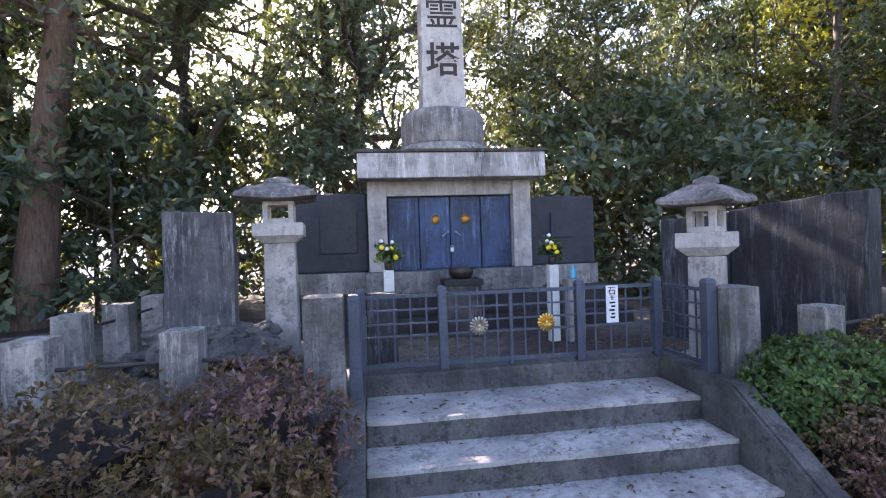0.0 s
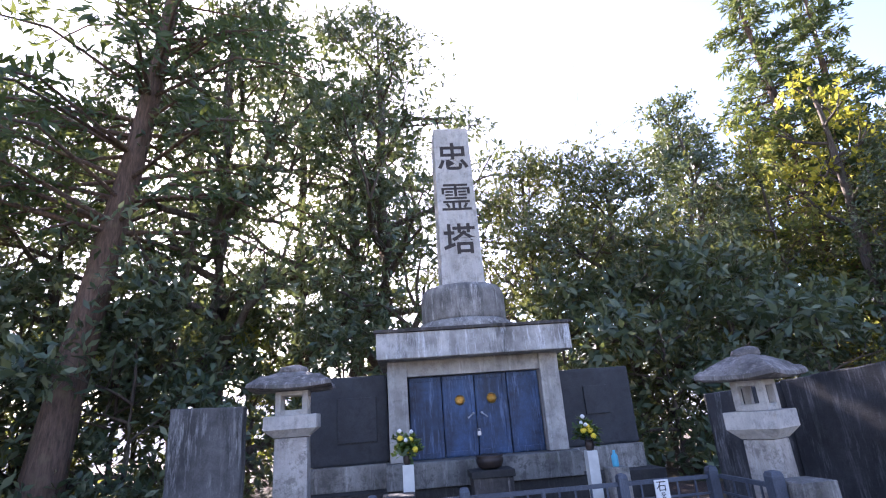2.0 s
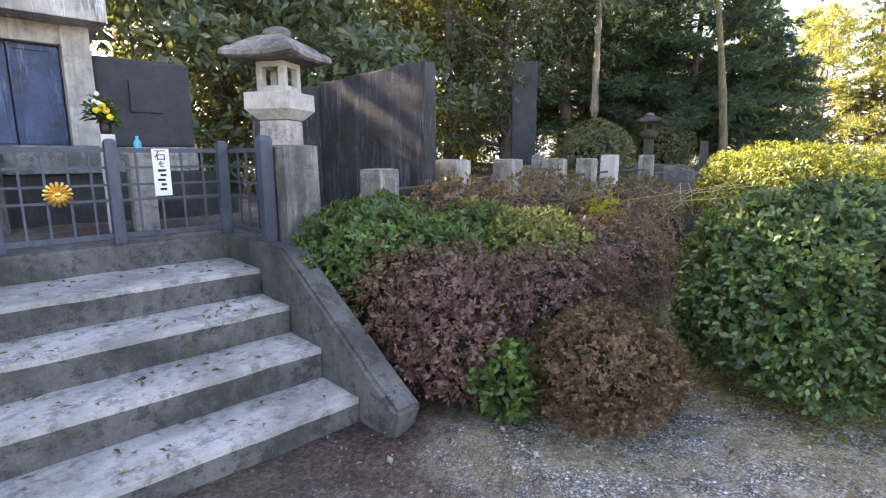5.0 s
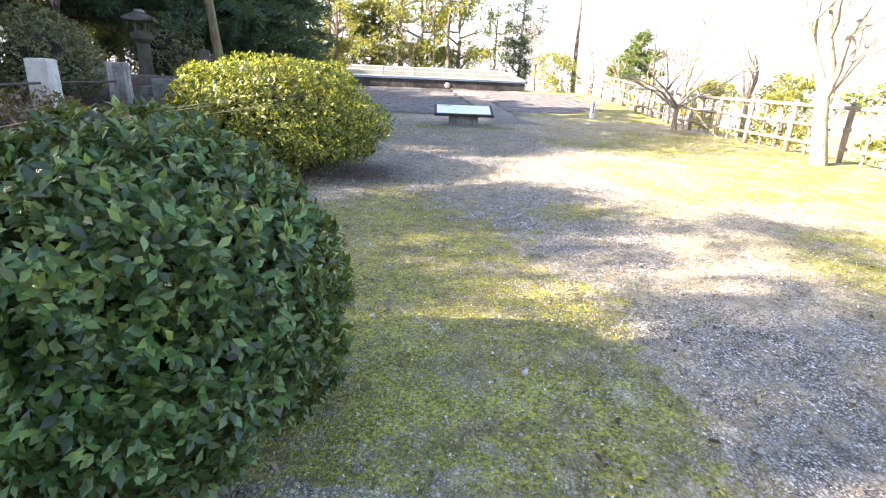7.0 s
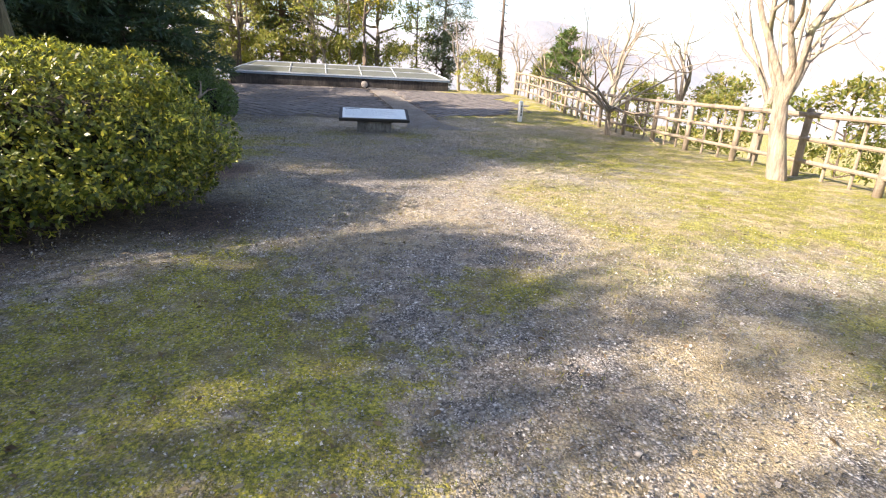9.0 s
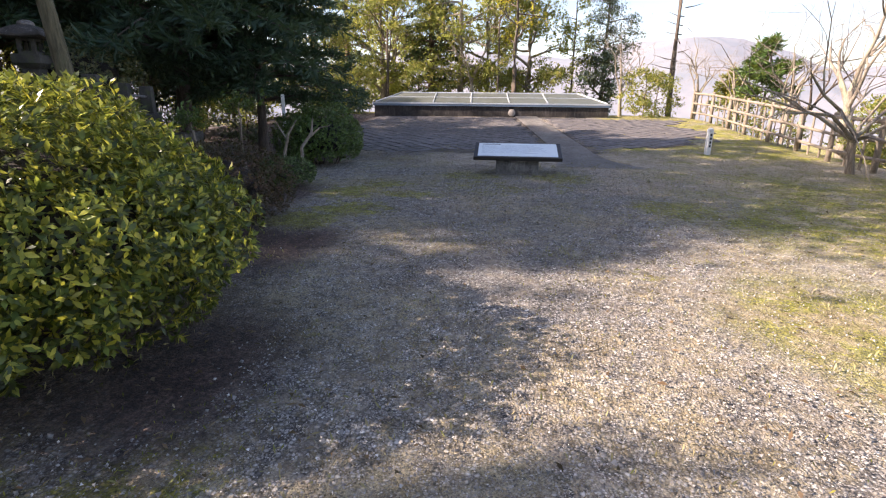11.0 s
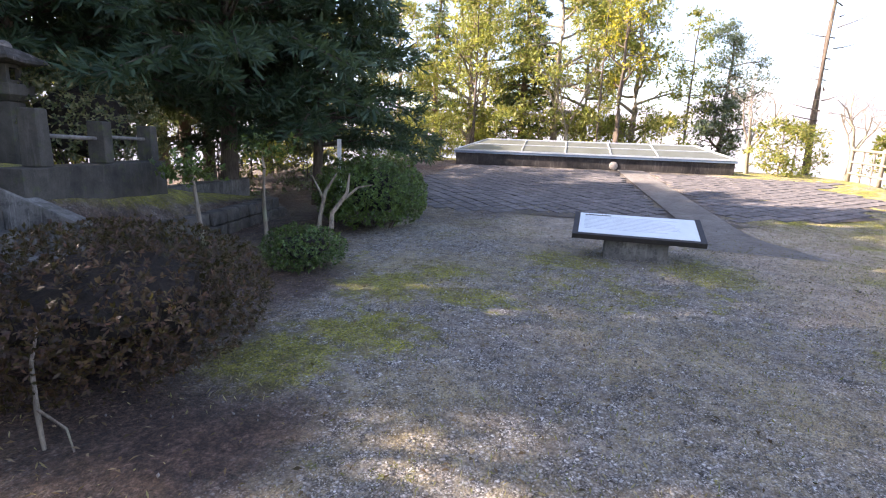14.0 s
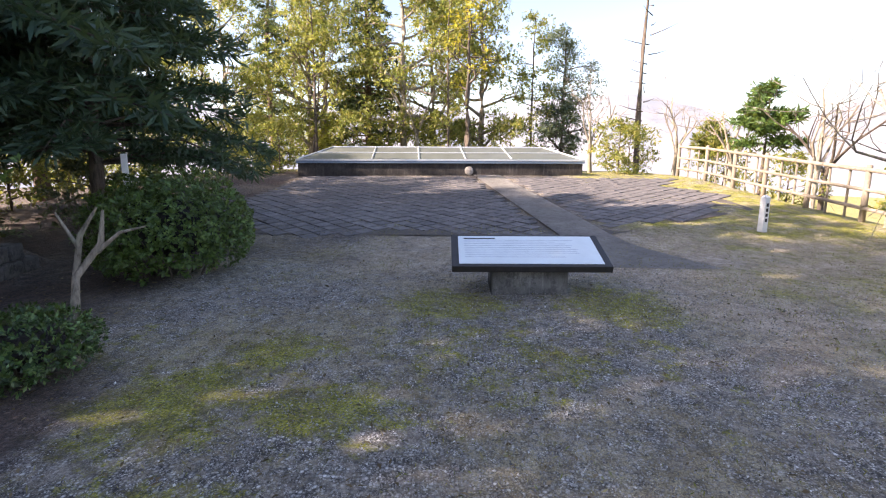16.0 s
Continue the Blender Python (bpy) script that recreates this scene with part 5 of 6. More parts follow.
CYPRESS = conifer("cypress_tree", 12.4, 9.4, 0.5, 15.0, "tall dark cypress above the other trees", L_CEDAR, 37, 0.08, 0.2, 5000, 0.26, 0.07, whorls=40, rag=0.55)
PINE = conifer("pine_tree", 18.6, 3.4, 0.3, 9.0, "dark pine with wide drooping boughs", L_PINE, 41, 0.18, 0.46, 9000, 0.27, 0.044, BARK, 0.16, 0.16, 26, (0.2, -0.3), 5, 0.2)
LIME = tree("sunlit_tree", 35.5, 3.5, 0.6, 9.0, "sunlit yellow-green tree behind the plinth", L_LIME, 51, 0.08, 0.34, 10500, 0.185, 0.062, 0.75, 20, PALEBARK)
THIN = tree("thin_tree", 11.5, 9.0, 0.5, 9.0, "thin straight tree with sparse backlit leaves", L_LIME, 52, 0.25, 0.16, 3200, 0.15, 0.06, 0.5, 14, BARK, 0.07, trunk_bend=0.03)
UNDER = tree("understory_shrub", -6.5, 6.2, 0.5, 3.4, "dense dark understory shrub", L_OAK, 53, 0.02, 0.55, 2800, 0.19, 0.072, 0.6, 10, BARK, 0.04)
UNDER2 = tree("understory_shrub", 13.5, 8.2, 0.5, 3.0, "yellow-green backlit understory shrub", L_LIME, 54, 0.02, 0.55, 2500, 0.17, 0.064, 0.55, 10, BARK, 0.035)
YELLOW = tree("yellow_tree", 11.2, 6.9, 0.5, 9.5, "tree with bright yellow autumn leaves", L_YELLOW, 38, 0.5, 0.24, 1300, 0.16, 0.08, 0.6, 10)
BARE = bare_tree("bare_tree", 3.2, 10.0, 0.5, 9.5, "bare winter tree rising behind the memorial", 39, PALEBARK, 0.08, (0, 0, 1), 4, split=0.45)


def repeat(ob, spots):
    for x, y, rz, s in spots:
        copy_thing(ob, pose(x, y, max(float(hgt(x, y)) - 0.1, -30), 0, 0, rz) @ Matrix.Scale(s, 4))


repeat(OAK, [(-6.4, 6.4, 300, 0.72), (-0.1, 9.0, 140, 1.1), (-8.8, 7.6, 70, 0.85), (-2.4, 10.0, 200, 0.95), (-13.0, 6.0, 260, 1.05), (23.0, 10.0, 50, 0.7), (18.6, 11.0, 10, 0.75), (7.6, 7.6, 30, 0.55), (11.6, 5.2, 320, 0.62), (38.0, -8.2, 30, 0.6)])
repeat(OAK2, [(-5.6, 10.5, 60, 1.05), (9.0, 9.9, 200, 0.9), (8.5, 8.6, 20, 0.74), (14.6, 5.4, 30, 0.8), (16.0, 10.5, 220, 0.8), (22.0, 8.0, 20, 0.75), (13.6, 11.5, 300, 0.8)])
repeat(OLIVE, [(4.9, 6.4, 100, 0.88), (6.4, 11.2, 180, 0.95), (9.6, 9.2, 250, 0.9)])
repeat(CEDAR, [(-8.4, 3.4, 120, 0.95), (-10.0, 1.5, 200, 1.0), (25.0, 7.5, 40, 0.65)])
repeat(CYPRESS, [(14.3, 9.2, 90, 0.93), (37.2, 1.2, 200, 0.72), (40.0, 7.0, 120, 0.76)])
repeat(PINE, [(20.8, 6.0, 130, 0.95), (16.3, 5.6, 240, 0.85), (19.9, 2.2, 60, 0.72)])
repeat(LIME, [(34.8, -0.8, 80, 1.05), (36.2, -4.2, 170, 0.95), (34.2, 6.8, 250, 0.9), (38.8, -1.8, 20, 1.1), (31.5, 8.5, 120, 0.8), (40.5, 4.2, 310, 1.1), (27.5, 9.0, 200, 0.75)])
repeat(THIN, [(12.6, 8.0, 40, 1.0), (14.6, 9.6, 90, 0.95), (15.6, 8.2, 150, 1.0), (17.4, 9.8, 210, 0.9), (19.0, 8.4, 270, 1.0), (10.0, 8.0, 320, 0.95), (21.0, 10.0, 20, 1.0), (33.2, 2.6, 10, 0.95), (33.6, -2.8, 100, 0.9), (35.4, -6.4, 60, 0.8), (23.5, 9.5, 130, 0.95), (26.0, 11.0, 190, 0.9), (29.0, 10.0, 240, 0.9)])
repeat(UNDER, [(-4.0, 4.9, 300, 1.05), (-6.4, 4.4, 220, 1.2), (-7.0, 4.6, 15, 1.0), (-5.0, 7.2, 75, 1.2), (-9.6, 3.4, 200, 1.1), (-3.0, 7.8, 250, 1.2), (-11.5, 2.5, 100, 1.2), (-4.6, 5.6, 40, 1.0), (-8.4, 4.2, 130, 1.1), (-0.9, 6.4, 180, 0.95), (3.2, 5.6, 220, 1.05), (4.8, 5.0, 270, 1.1), (6.4, 5.4, 320, 1.15), (7.8, 5.0, 10, 0.9), (5.6, 6.8, 60, 1.3), (1.2, 6.6, 110, 0.9), (9.4, 6.6, 150, 0.95), (-5.8, 3.0, 10, 0.7), (19.6, 4.6, 200, 0.6), (21.6, 3.6, 260, 0.55), (36.0, -7.6, 200, 0.9)])
repeat(UNDER2, [(11.4, 7.2, 40, 0.8), (15.4, 7.0, 100, 0.9), (17.6, 7.6, 160, 0.85), (-4.0, 8.0, 220, 1.2), (-6.6, 7.4, 60, 1.2), (32.2, -9.4, 300, 0.75), (33.6, -10.2, 40, 0.7), (31.6, 3.6, 200, 0.75), (32.8, 5.0, 20, 0.85), (34.0, -5.4, 90, 0.8), (29.5, 5.0, 150, 0.7), (33.8, 1.2, 240, 0.9), (27.0, 6.6, 80, 0.9), (24.6, 5.8, 330, 0.8), (22.6, 6.2, 170, 0.85), (34.6, -2.4, 10, 0.8), (9.8, -14.5, 30, 0.8), (14.5, -14.0, 120, 0.8), (19.0, -14.2, 200, 0.85), (24.0, -14.4, 270, 0.8)])
repeat(YELLOW, [(33.0, -3.6, 60, 0.72)])

tree("pale_trunk_tree", 13.4, 3.7, 0.4, 10.0, "tall tree with a pale bare trunk on the terrace", L_OAK, 57, 0.5, 0.2, 5200, 0.15, 0.06, 0.7, 12, PALEBARK, 0.13, trunk_bend=0.02)

# mossy trunk beside the side steps, pale leaning trunks among the shrubs
MOSSY = bark_mat("mossy_bark", (0.06, 0.055, 0.03), (0.17, 0.145, 0.085))
t = thing("mossy_tree", 12.3, 0.08, 0.45, 0, "slim tree with a mossy pale trunk", "tree")
tb = Tubes()
tb.add([(0, 0, -0.2), (0.02, 0.02, 0.8), (-0.06, 0.1, 2.0), (-0.1, 0.3, 3.6), (-0.3, 0.6, 5.0)], [0.16, 0.085, 0.07, 0.052, 0.03], 9)
tb.mesh("trunk", MOSSY, t)
rng = np.random.default_rng(3)
c = np.array([-0.3, 0.9, 5.2]) + rng.normal(0, 1, (1900, 3)) * np.array([1.3, 1.3, 0.7])
quads_mesh("crown", rosettes(rng, c, rng.normal(0, 1, c.shape) + np.array([0, 0, 0.6]), 4, 0.13, 0.05), L_OAK, t)


def pale_trunk(x, y, pts, rad, label, leaves=0, seed=1, tuft=(0, 0, 0)):
    t = thing("pruned_tree", x, y, 0, 0, label, "tree", "pruned trees")
    tb = Tubes()
    for line, r in zip(pts, rad):
        tb.add(line, r, 7)
    tb.mesh("trunk", PALEBARK, t)
    if leaves:
        rng = np.random.default_rng(seed)
        c = np.array(tuft) + rng.normal(0, 1, (leaves, 3)) * np.array([0.16, 0.16, 0.1])
        quads_mesh("foliage", rosettes(rng, c, rng.normal(0, 1, c.shape) + np.array([0, 0, 0.7]), 5, 0.07, 0.03), L_AZGREEN, t)


pale_trunk(15.35, -0.95, [[(0, 0, -0.05), (0.02, -0.02, 0.3), (0.12, 0.02, 0.55), (0.22, -0.12, 0.78), (0.25, -0.14, 1.02)], [(0.2, -0.1, 0.72), (0.25, -0.25, 0.86), (0.3, -0.42, 0.9)]], [[0.038, 0.032, 0.027, 0.024, 0.01], [0.018, 0.013, 0.005]], "pale bent pruned trunk without leaves")
pale_trunk(16.4, -0.1, [[(0, 0, -0.05), (0.05, -0.03, 0.35), (0.0, -0.15, 0.7), (0.05, -0.3, 0.95)], [(0.02, -0.1, 0.6), (0.05, 0.1, 0.9)]], [[0.04, 0.03, 0.025, 0.01], [0.02, 0.008]], "pale forked pruned trunk by the shrub")
pale_trunk(15.9, 0.35, [[(0, 0, -0.05), (0, 0.05, 0.5), (-0.03, 0.0, 1.0), (0, 0.05, 1.2)]], [[0.035, 0.028, 0.022, 0.01]], "slim pale pruned trunk with leaf tuft", 70, 4, (0, 0.05, 1.25))
pale_trunk(15.0, 0.55, [[(0, 0, -0.05), (0.03, 0.1, 0.4), (0, 0.12, 0.8), (0.0, 0.2, 1.1)]], [[0.035, 0.028, 0.022, 0.01]], "slim pale pruned trunk with leaf tufts", 110, 5, (0, 0.18, 1.0))
t = thing("white_signpost", 19.3, 1.27, 0, 30, "peeling white wooden signpost among the shrubs", "signpost")
part("post", block(-0.07, 0.07, -0.04, 0.04, -0.1, 1.42, 0.008, 0.003, 3), WHITEP, t)

# ---- bare trees along the fence ----
bare_tree("bare_tree", 12.3, -10.9, 0, 6.0, "bare winter cherry tree at the fence", 61, PALEBARK, 0.12, (0.1, 0.15, 1), 5, (2, 3), 0.1, split=0.24)
bare_tree("bare_tree", 18.9, -10.9, 0, 5.6, "low many-stemmed bare tree at the fence", 62, PALEBARK, 0.075, (0, 0.1, 1), 5, (2, 3), 0.02, 0.14, 9, wide=1.0, rise=0.45)
FAR_BARE = bare_tree("bare_tree", 22.6, -12.6, -0.2, 6.2, "bare winter tree beyond the fence", 63, PALEBARK, 0.1, (0.1, 0, 1), 5, (2, 3), 0.05, split=0.3)
bare_tree("bare_tree", 16.0, -13.2, -0.5, 6.5, "bare winter tree beyond the fence", 64, PALEBARK, 0.1, (-0.1, 0, 1), 5, (2, 3), 0.08, split=0.3)
bare_tree("bare_tree", 26.6, -13.4, -0.5, 5.6, "bare winter tree beyond the fence", 65, BARK, 0.08, (0, 0, 1), 5, (2, 3), 0.05, split=0.3)
bare_tree("bare_tree", 33.3, -8.6, 0.6, 5.6, "pale bare tree beside the plinth", 66, PALEBARK, 0.08, (-0.25, 0.1, 1), 5, (2, 3), 0.15, split=0.25)
bare_tree("bare_tree", 34.0, -1.6, 0.6, 6.5, "pale bare tree behind the plinth", 67, PALEBARK, 0.08, (0.1, 0.1, 1), 4, (2, 3), 0.15, split=0.3)
bare_tree("bare_tree", 33.8, 3.0, 0.6, 7.0, "dark bare tree behind the plinth", 68, BARK, 0.07, (0.05, -0.1, 1), 4, (2, 3), 0.15, split=0.4)
repeat(FAR_BARE, [(29.5, -12.4, 80, 0.8), (32.6, -11.6, 200, 0.75), (19.8, -13.4, 140, 0.85), (25.2, -12.2, 300, 0.7)])
repeat(UNDER2, [(27.2, -12.8, 30, 0.62), (30.6, -12.6, 150, 0.66), (21.6, -13.2, 260, 0.66), (12.0, -13.4, 90, 0.7), (17.0, -12.9, 10, 0.55)])
t = thing("dead_snag", 37.0, -11.6, 0.2, 0, "tall thin dead trunk with broken branches", "tree")
tb = Tubes()
tb.add([(0, 0, -0.3), (0.1, 0.05, 3), (-0.05, 0.1, 6), (0.05, -0.05, 9.4)], [0.17, 0.13, 0.09, 0.035], 8)
rng = np.random.default_rng(8)
for i in range(16):
    z = 2.8 + i * 0.42
    a = rng.uniform(0, 6.28)
    ln = rng.uniform(0.5, 1.7)
    tb.add([(0.03, -0.2 * z / 6, z), (0.03 + math.cos(a) * ln * 0.5, math.sin(a) * ln * 0.5 - 0.2 * z / 6, z + 0.1), (math.cos(a) * ln, math.sin(a) * ln - 0.2 * z / 6, z + 0.25)], [0.03, 0.02, 0.006], 5)
tb.mesh("trunk", BARK, t)
conifer("young_pine", 29.0, -13.0, -0.4, 4.2, "small young pine beyond the fence", L_AZGREEN, 71, 0.5, 0.26, 1100, 0.25, 0.05, BARK, 0.06, 0.0, 7)
conifer("young_pine", 33.5, -13.5, -0.5, 3.2, "small spreading young pine beyond the fence", L_LIME, 72, 0.55, 0.35, 900, 0.25, 0.05, BARK, 0.05, 0.0, 6)

# ---- distance: hills, town ----
HILL, n, l, b = mat("far_hills_haze")
hn = noise_node(n, l, coords(n, l), 0.012, 6, 0.7)
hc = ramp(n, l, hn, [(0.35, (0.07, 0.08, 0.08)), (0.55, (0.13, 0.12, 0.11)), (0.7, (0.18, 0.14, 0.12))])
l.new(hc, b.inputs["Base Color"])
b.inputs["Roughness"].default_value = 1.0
# faint bluish emission stands in for haze over the hills
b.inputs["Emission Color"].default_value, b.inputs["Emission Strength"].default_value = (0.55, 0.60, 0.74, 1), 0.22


def ridge_line(name, r0, r1, base, peak, seed, a0, a1):
    bm = bmesh.new()
    rows = []
    for j in range(9):
        f = j / 8
        row = []
        for i in range(90):
            a = radians(a0 + (a1 - a0) * i / 89)
            r = r0 + (r1 - r0) * f
            hh = base + peak * (0.6 + 0.28 * noise.noise(Vector((a * 3.2 + seed, f * 0.6, 0))) + 0.14 * noise.noise(Vector((a * 14 + seed, f * 3, 2)))) * math.sin(f * math.pi * 0.62) / 0.93
            row.append(bm.verts.new((13 + r * math.cos(a), -4 + r * math.sin(a), hh)))
        rows.append(row)
    for p, q in zip(rows, rows[1:]):
        for i in range(89):
            bm.faces.new((p[i], p[i + 1], q[i + 1], q[i]))
    return tagged(part(name, bm, HILL, None, "", True), "wooded autumn hills with haze put in as a glow", "hills", kind="structure")


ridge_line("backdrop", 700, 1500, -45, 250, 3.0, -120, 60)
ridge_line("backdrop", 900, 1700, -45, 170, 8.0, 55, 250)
HOUSEW = plain_mat("house_wall", (0.72, 0.70, 0.66), 0.8, 0.0, 0.08, 1.0)
ROOFT = plain_mat("roof_tile", (0.16, 0.16, 0.18), 0.6, 0.0, 0.2, 3.0)
GLASSD = plain_mat("window_glass", (0.05, 0.06, 0.08), 0.1, 0.0, 0.1)


def house(x, y, z, rz, w, d, h):
    t = thing("house", x, y, z, rz, "pale two-storey house with dark roof in the valley", "house", "houses in the valley")
    part("wall", block(-w / 2, w / 2, -d / 2, d / 2, -6, h, 0.02), HOUSEW, t)
    bm = bmesh.new()
    e = 0.6
    v = [bm.verts.new(p) for p in ((-w / 2 - e, -d / 2 - e, h), (w / 2 + e, -d / 2 - e, h), (w / 2 + e, d / 2 + e, h), (-w / 2 - e, d / 2 + e, h), (-w / 2, 0, h + d * 0.28), (w / 2, 0, h + d * 0.28))]
    for f in ((0, 1, 5, 4), (2, 3, 4, 5), (1, 2, 5), (3, 0, 4), (3, 2, 1, 0)):
        bm.faces.new([v[i] for i in f])
    part("roof", bm, ROOFT, t)
    for fl in range(2):
        for i in range(3):
            part("window", block(-w / 2 - 0.05, -w / 2 + 0.01, -d / 2 + d * (0.15 + 0.28 * i), -d / 2 + d * (0.32 + 0.28 * i), 0.9 + 2.7 * fl, 2.2 + 2.7 * fl, 0), GLASSD, t)


rng = np.random.default_rng(12)
for i in range(16):
    a = radians(-58 + 58 * i / 15)
    r = rng.uniform(85, 190)
    x, y = 13 + r * math.cos(a), -4 + r * math.sin(a)
    house(x, y, max(float(hgt(x, y)), -42), math.degrees(a) + rng.uniform(-25, 25), rng.uniform(8, 12), rng.uniform(9, 14), rng.uniform(5.5, 7.0))

# ---- loose cover on the ground: pebbles, litter, moss and straw ----
rng = np.random.default_rng(21)


def scatter(n, x0, x1, y0, y1, keep):
    x, y = rng.uniform(x0, x1, n), rng.uniform(y0, y1, n)
    k = np.array([keep(a, b_) for a, b_ in zip(x, y)]) > rng.random(n)
    x, y = x[k], y[k]
    return np.stack([x, y, hgt(x, y) - 0.006], 1)


def open_ground(x, y):
    return 1.0 if y < float(lip(x)) - (3.0 if x > 9 else 1.2) else 0.08


def patch(x, y):
    return max(0.0, min(1.0, 3.0 * noise.noise(Vector((x * 0.8, y * 1.1, 4.0))) + 0.15)) * open_ground(x, y)


c = scatter(8000, 2.0, 18.0, -8.5, -1.0, open_ground)
n_ = len(c)
size = rng.uniform(0.004, 0.010, n_) * np.where(rng.random(n_) > 0.98, 2.0, 1.0)
ax = unit(rng.normal(0, 1, (n_, 3)))
bx = unit(np.cross(ax, rng.normal(0, 1, (n_, 3))))
cx_ = np.cross(ax, bx)
s3 = size[:, None]
p6 = [c + v * s3 * k for v, k in ((ax, 1.2), (-ax, 1.2), (bx, 0.9), (-bx, 0.9), (cx_, 0.7), (-cx_, 0.7))]
o = [p + np.array([0, 0, 0.006]) for p in p6]
tri = [(0, 2, 4), (2, 1, 4), (1, 3, 4), (3, 0, 4), (2, 0, 5), (1, 2, 5), (3, 1, 5), (0, 3, 5)]
me = bpy.data.meshes.new("pebbles")
vv = np.stack(o, 1).reshape(-1, 3)
ff = (np.arange(n_)[:, None, None] * 6 + np.array(tri)[None]).reshape(-1, 3)
me.vertices.add(len(vv))
me.vertices.foreach_set("co", vv.astype(np.float32).ravel())
me.loops.add(len(ff) * 3)
me.loops.foreach_set("vertex_index", ff.astype(np.int32).ravel())
me.polygons.add(len(ff))
me.polygons.foreach_set("loop_start", np.arange(0, len(ff) * 3, 3, dtype=np.int32))
me.update(calc_edges=True)
PEB, n, l, b = mat("pebble")
gi = n.new("ShaderNodeNewGeometry")
l.new(ramp(n, l, gi.outputs["Random Per Island"], [(0.0, (0.13, 0.118, 0.105)), (0.5, (0.29, 0.27, 0.245)), (0.95, (0.45, 0.425, 0.39)), (1.0, (0.78, 0.76, 0.72))]), b.inputs["Base Color"])
b.inputs["Roughness"].default_value = 0.85
me.materials.append(PEB)
tagged(new("pebbles", me), "loose grey and white pebbles on the gravel", "pebbles", kind="stuff")
k = 95000
x, y = rng.uniform(1.5, 18.5, k), -4.6 + rng.normal(0, 1.5, k)
mossy = smooth((8.6 - x) / 1.5) * smooth((y + 5.0) / 0.8)
ok = (y < lip(x) - np.where(x > 9, 3.2, 2.0)) & (y > -9.5) & (rng.random(k) > 0.78 * mossy)
c = np.stack([x[ok], y[ok], hgt(x[ok], y[ok]) + rng.uniform(-0.004, 0.006, ok.sum())], 1)
a = rng.normal(0, 1, c.shape) * np.array([1, 1, 0.35])
sz = rng.uniform(0.007, 0.017, len(c)) * np.where(rng.random(len(c)) > 0.985, 1.8, 1.0)
q = leaf_quads(c - unit(a) * sz[:, None] * 0.5, a, np.array([0, 0, 1.0]) + rng.normal(0, 0.5, c.shape), sz, sz * rng.uniform(0.6, 1.0, len(c)), 0.3)
tagged(quads_mesh("gravel_chips", q, PEB), "angular grey gravel chips scattered over the forecourt", "gravel", kind="stuff")
c = scatter(15000, 2.0, 26.0, -9.0, 1.0, lambda x, y: 1.0 if y > -4 else 0.6)
a = rng.normal(0, 1, c.shape) * np.array([1, 1, 0.15])
q = leaf_quads(c + np.array([0, 0, 0.016]), a, np.array([0, 0, 1.0]) + rng.normal(0, 0.3, c.shape), rng.uniform(0.015, 0.055, len(c)), rng.uniform(0.006, 0.022, len(c)), 0.25)
tagged(quads_mesh("fallen_leaves", q, L_DRY), "dry brown fallen leaves on the ground", "leaves", kind="stuff")
c = scatter(230, 0.05, 2.3, -1.6, -0.05, lambda x, y: 1.0)
c[:, 2] = [TOP - RISE * (1 + sum(y < e for e in NOSE[1:])) for y in c[:, 1]]
q = leaf_quads(c + np.array([0, 0, 0.012]), rng.normal(0, 1, c.shape) * np.array([1, 1, 0.1]), np.array([0, 0, 1.0]) + 0 * c, rng.uniform(0.02, 0.065, len(c)), rng.uniform(0.006, 0.024, len(c)), 0.3)
tagged(quads_mesh("fallen_leaves", q, L_DRY), "dry fallen leaves on the steps", "leaves", kind="stuff")
for nm, leaf, cnt, ln_, off, lab in (("moss_tufts", L_MOSS, 60000, 0.022, 0.0, "yellow-green moss and short grass in patches"), ("dry_grass", L_STRAW, 36000, 0.035, 7.0, "short dry straw-coloured grass")):
    c = scatter(cnt, 2.5, 22.0, -11.0, -1.2, lambda x, y: patch(x + off, y) if y > -6.5 else min(1.0, patch(x + off, y) + 0.4))
    a = rng.normal(0, 0.55, c.shape) + np.array([0, 0, 0.8])
    ln = ln_ * rng.uniform(0.6, 1.4, len(c))
    q = leaf_quads(c, a, rng.normal(0, 1, c.shape), ln, ln * 0.22, 0.1)
    tagged(quads_mesh(nm, q, leaf), lab, "grass", kind="stuff")

# ---- paving before the plinth ----
SLOPE = 0.72 / 9.7


def strip_y(x):
    return -4.3 - (29.6 - x) * 0.163


bm = bmesh.new()
va = [bm.verts.new((x, y, float(hgt(x, -4)) - 0.008)) for x, y in ((20.75, 1.9), (20.75, -5.9), (23.6, -10.0), (29.9, -10.0), (29.4, 1.9))]
bm.faces.new(va)
bmesh.ops.recalc_face_normals(bm, faces=bm.faces[:])
bmesh.ops.subdivide_edges(bm, edges=bm.edges[:], cuts=6, use_grid_fill=True)
bmesh.ops.triangulate(bm, faces=bm.faces[:])
pave = tagged(part("pavement", bm, MORTAR), "sloping pavement of dark square pavers laid diagonally", "pavement", kind="structure")
bm = bmesh.new()
ra, rb = [], []
for i in range(26):
    x = 18.6 + 11.1 * i / 25
    wd = 0.45 + 0.5 * max(0, (20.5 - x) / 2)
    zz = float(hgt(x, -4)) + 0.024 - 0.022 * max(0, (21.5 - x) / 2.5)
    ra.append(bm.verts.new((x, strip_y(x) + wd, zz)))
    rb.append(bm.verts.new((x, strip_y(x) - wd, zz)))
for i in range(25):
    bm.faces.new((ra[i], rb[i], rb[i + 1], ra[i + 1]))
bmesh.ops.solidify(bm, geom=bm.faces[:], thickness=0.05)
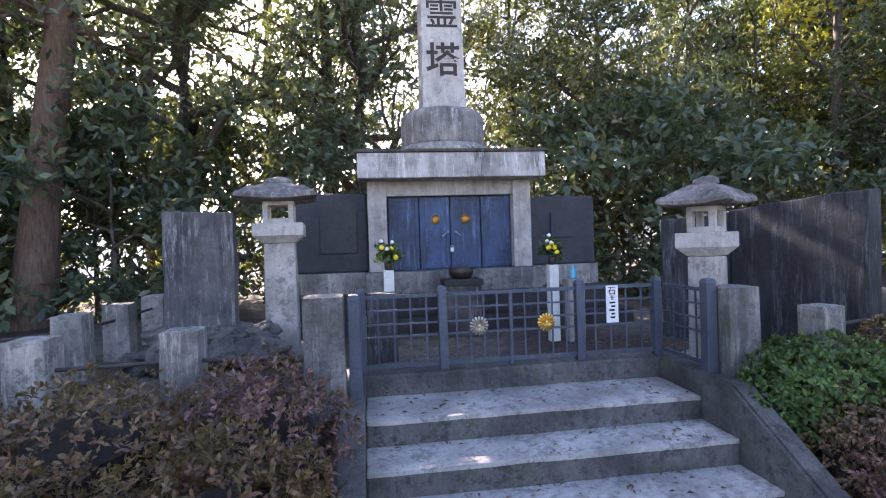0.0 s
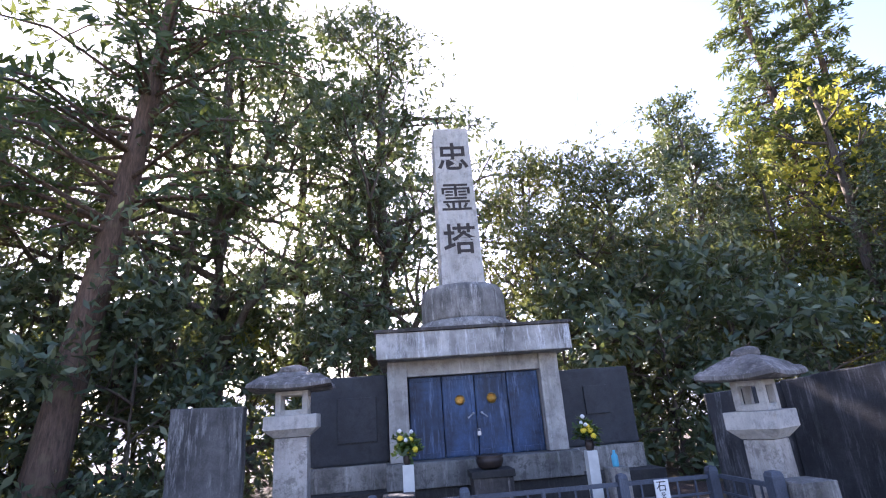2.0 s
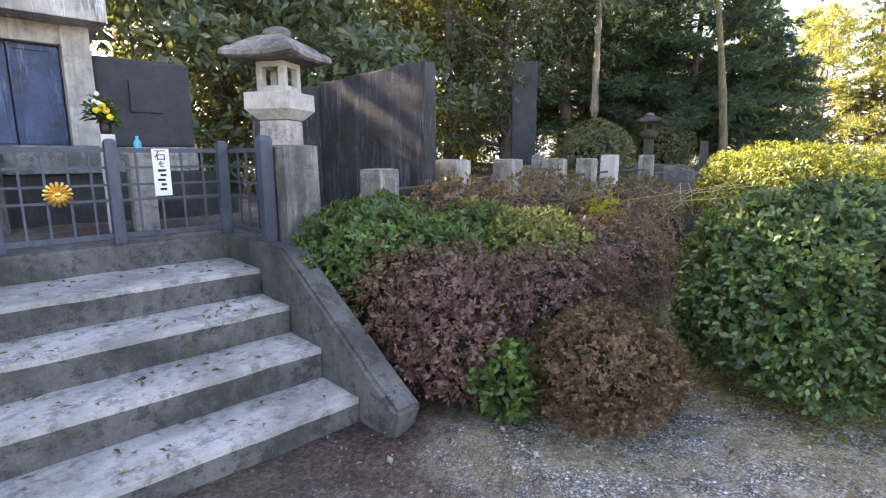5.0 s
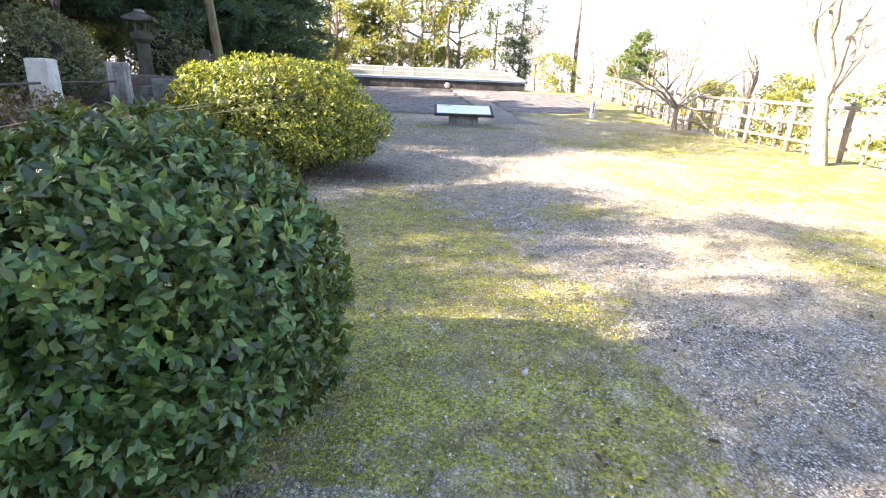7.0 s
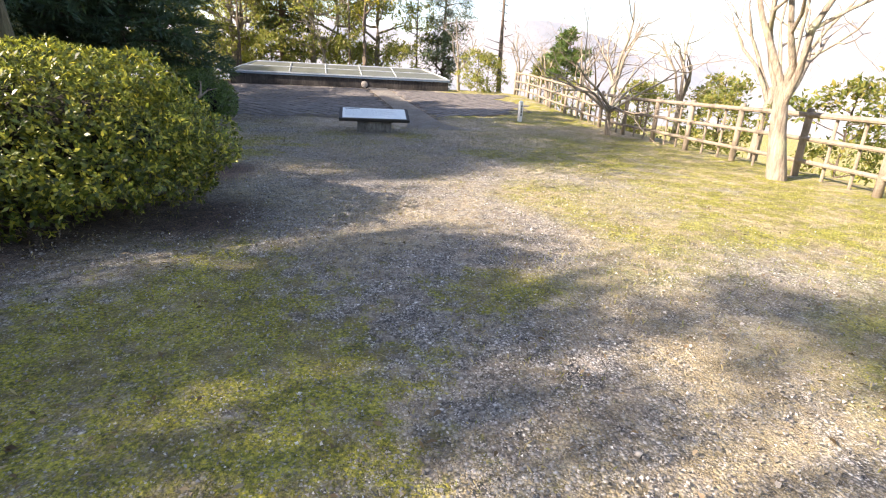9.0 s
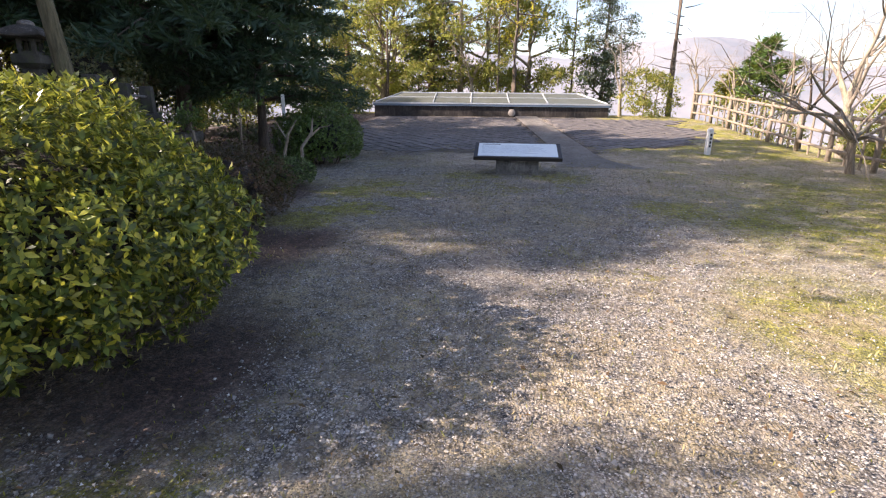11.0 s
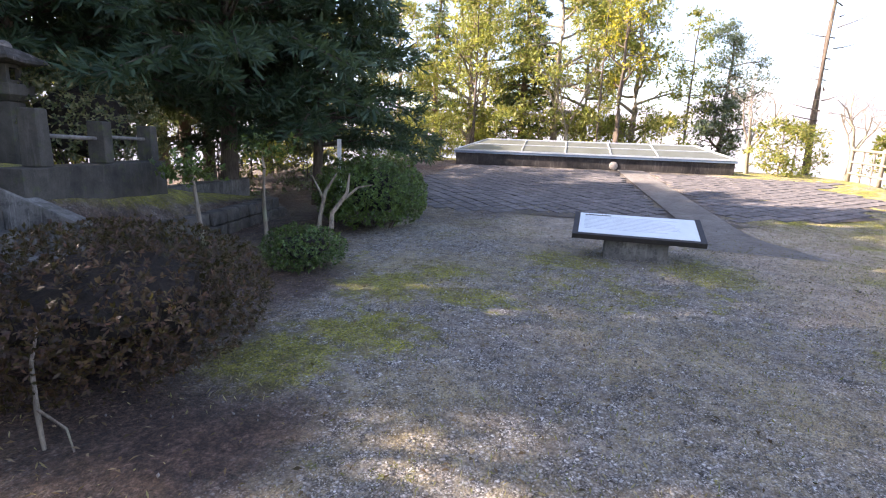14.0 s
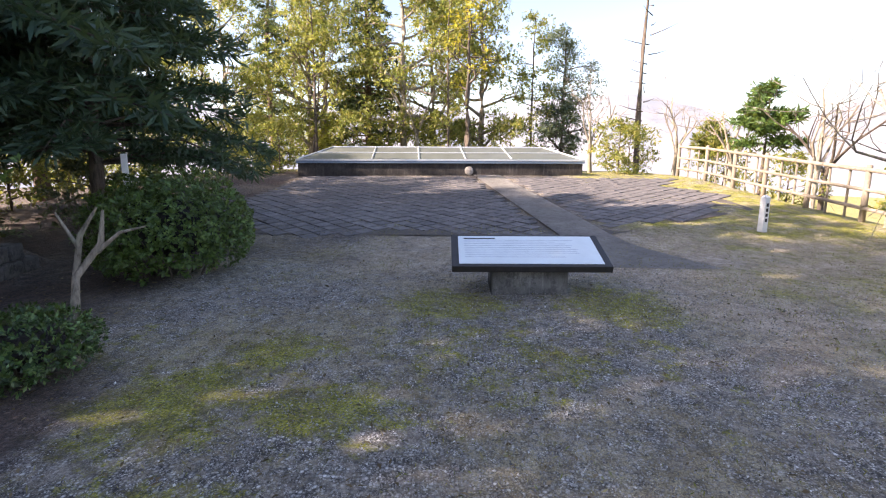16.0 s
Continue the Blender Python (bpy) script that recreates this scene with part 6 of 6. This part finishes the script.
tagged(part("path", bm, STRIP), "smooth worn concrete path strip up the pavement", "path", kind="structure")
tile = block(-0.136, 0.136, -0.136, 0.136, -0.03, 0.028, 0.012)
for f in tile.faces:
    f.smooth = False
tile_me = bpy.data.meshes.new("paver")
tile.to_mesh(tile_me)
tile.free()
TILE, n, l, b = mat("paver_tile")
oi = n.new("ShaderNodeObjectInfo")
tn = noise_node(n, l, coords(n, l), 6.0, 6, 0.7)
tc_ = mix(n, l, ramp(n, l, tn, [(0.35, 0.0), (0.65, 1.0)]), (0.085, 0.077, 0.076), (0.185, 0.168, 0.162))
tc_ = mix(n, l, 0.6, tc_, ramp(n, l, oi.outputs["Random"], [(0.0, 0.3), (1.0, 0.7)]), "SOFT_LIGHT")
l.new(tc_, b.inputs["Base Color"])
b.inputs["Roughness"].default_value = 0.8
bump(n, l, b, noise_node(n, l, coords(n, l), 60, 4, 0.7), 0.4, 0.006)
tile_me.materials.append(TILE)
spots = []
step = 0.305 / math.sqrt(2)
for i in range(-4, 60):
    for j in range(-44, 44):
        if (i + j) % 2:
            continue
        x, y = 20.6 + i * step, -4.0 + j * step
        if x < 20.9 + 0.35 * math.sin(y * 1.7) or x > 29.2 or y > 1.75 or abs(y - strip_y(x)) < 0.62:
            continue
        if y < strip_y(x) and (y < -9.8 + 0.5 * math.sin(x * 1.9) or y < -5.9 - (x - 21.0) * 1.35 + 0.4 * math.sin(x * 2.7)):
            continue
        spots.append((x, y))
spots.sort()
rest = bmesh.new()
for k, (x, y) in enumerate(spots):
    m_ = Matrix.Translation((x, y, float(hgt(x, y)) - 0.006 - 0.03 * max(0, 1 - (x - 20.7) / 1.2) - 0.010 * (y < strip_y(x)) + rng.uniform(-0.006, 0.006))) @ Matrix.Rotation(-math.atan(SLOPE), 4, "Y") @ Matrix.Rotation(radians(45 + rng.uniform(-1.2, 1.2)), 4, "Z") @ Matrix.Rotation(rng.uniform(-0.012, 0.012), 4, "X")
    if k < 300:
        ob = new("paver", tile_me)
        ob.parent = pave
        ob.matrix_basis = m_
    else:
        tile_me.transform(m_)
        rest.from_mesh(tile_me)
        tile_me.transform(m_.inverted())
ob = part("pavers_far", rest, TILE, pave)
tagged(ob, kind="stuff")
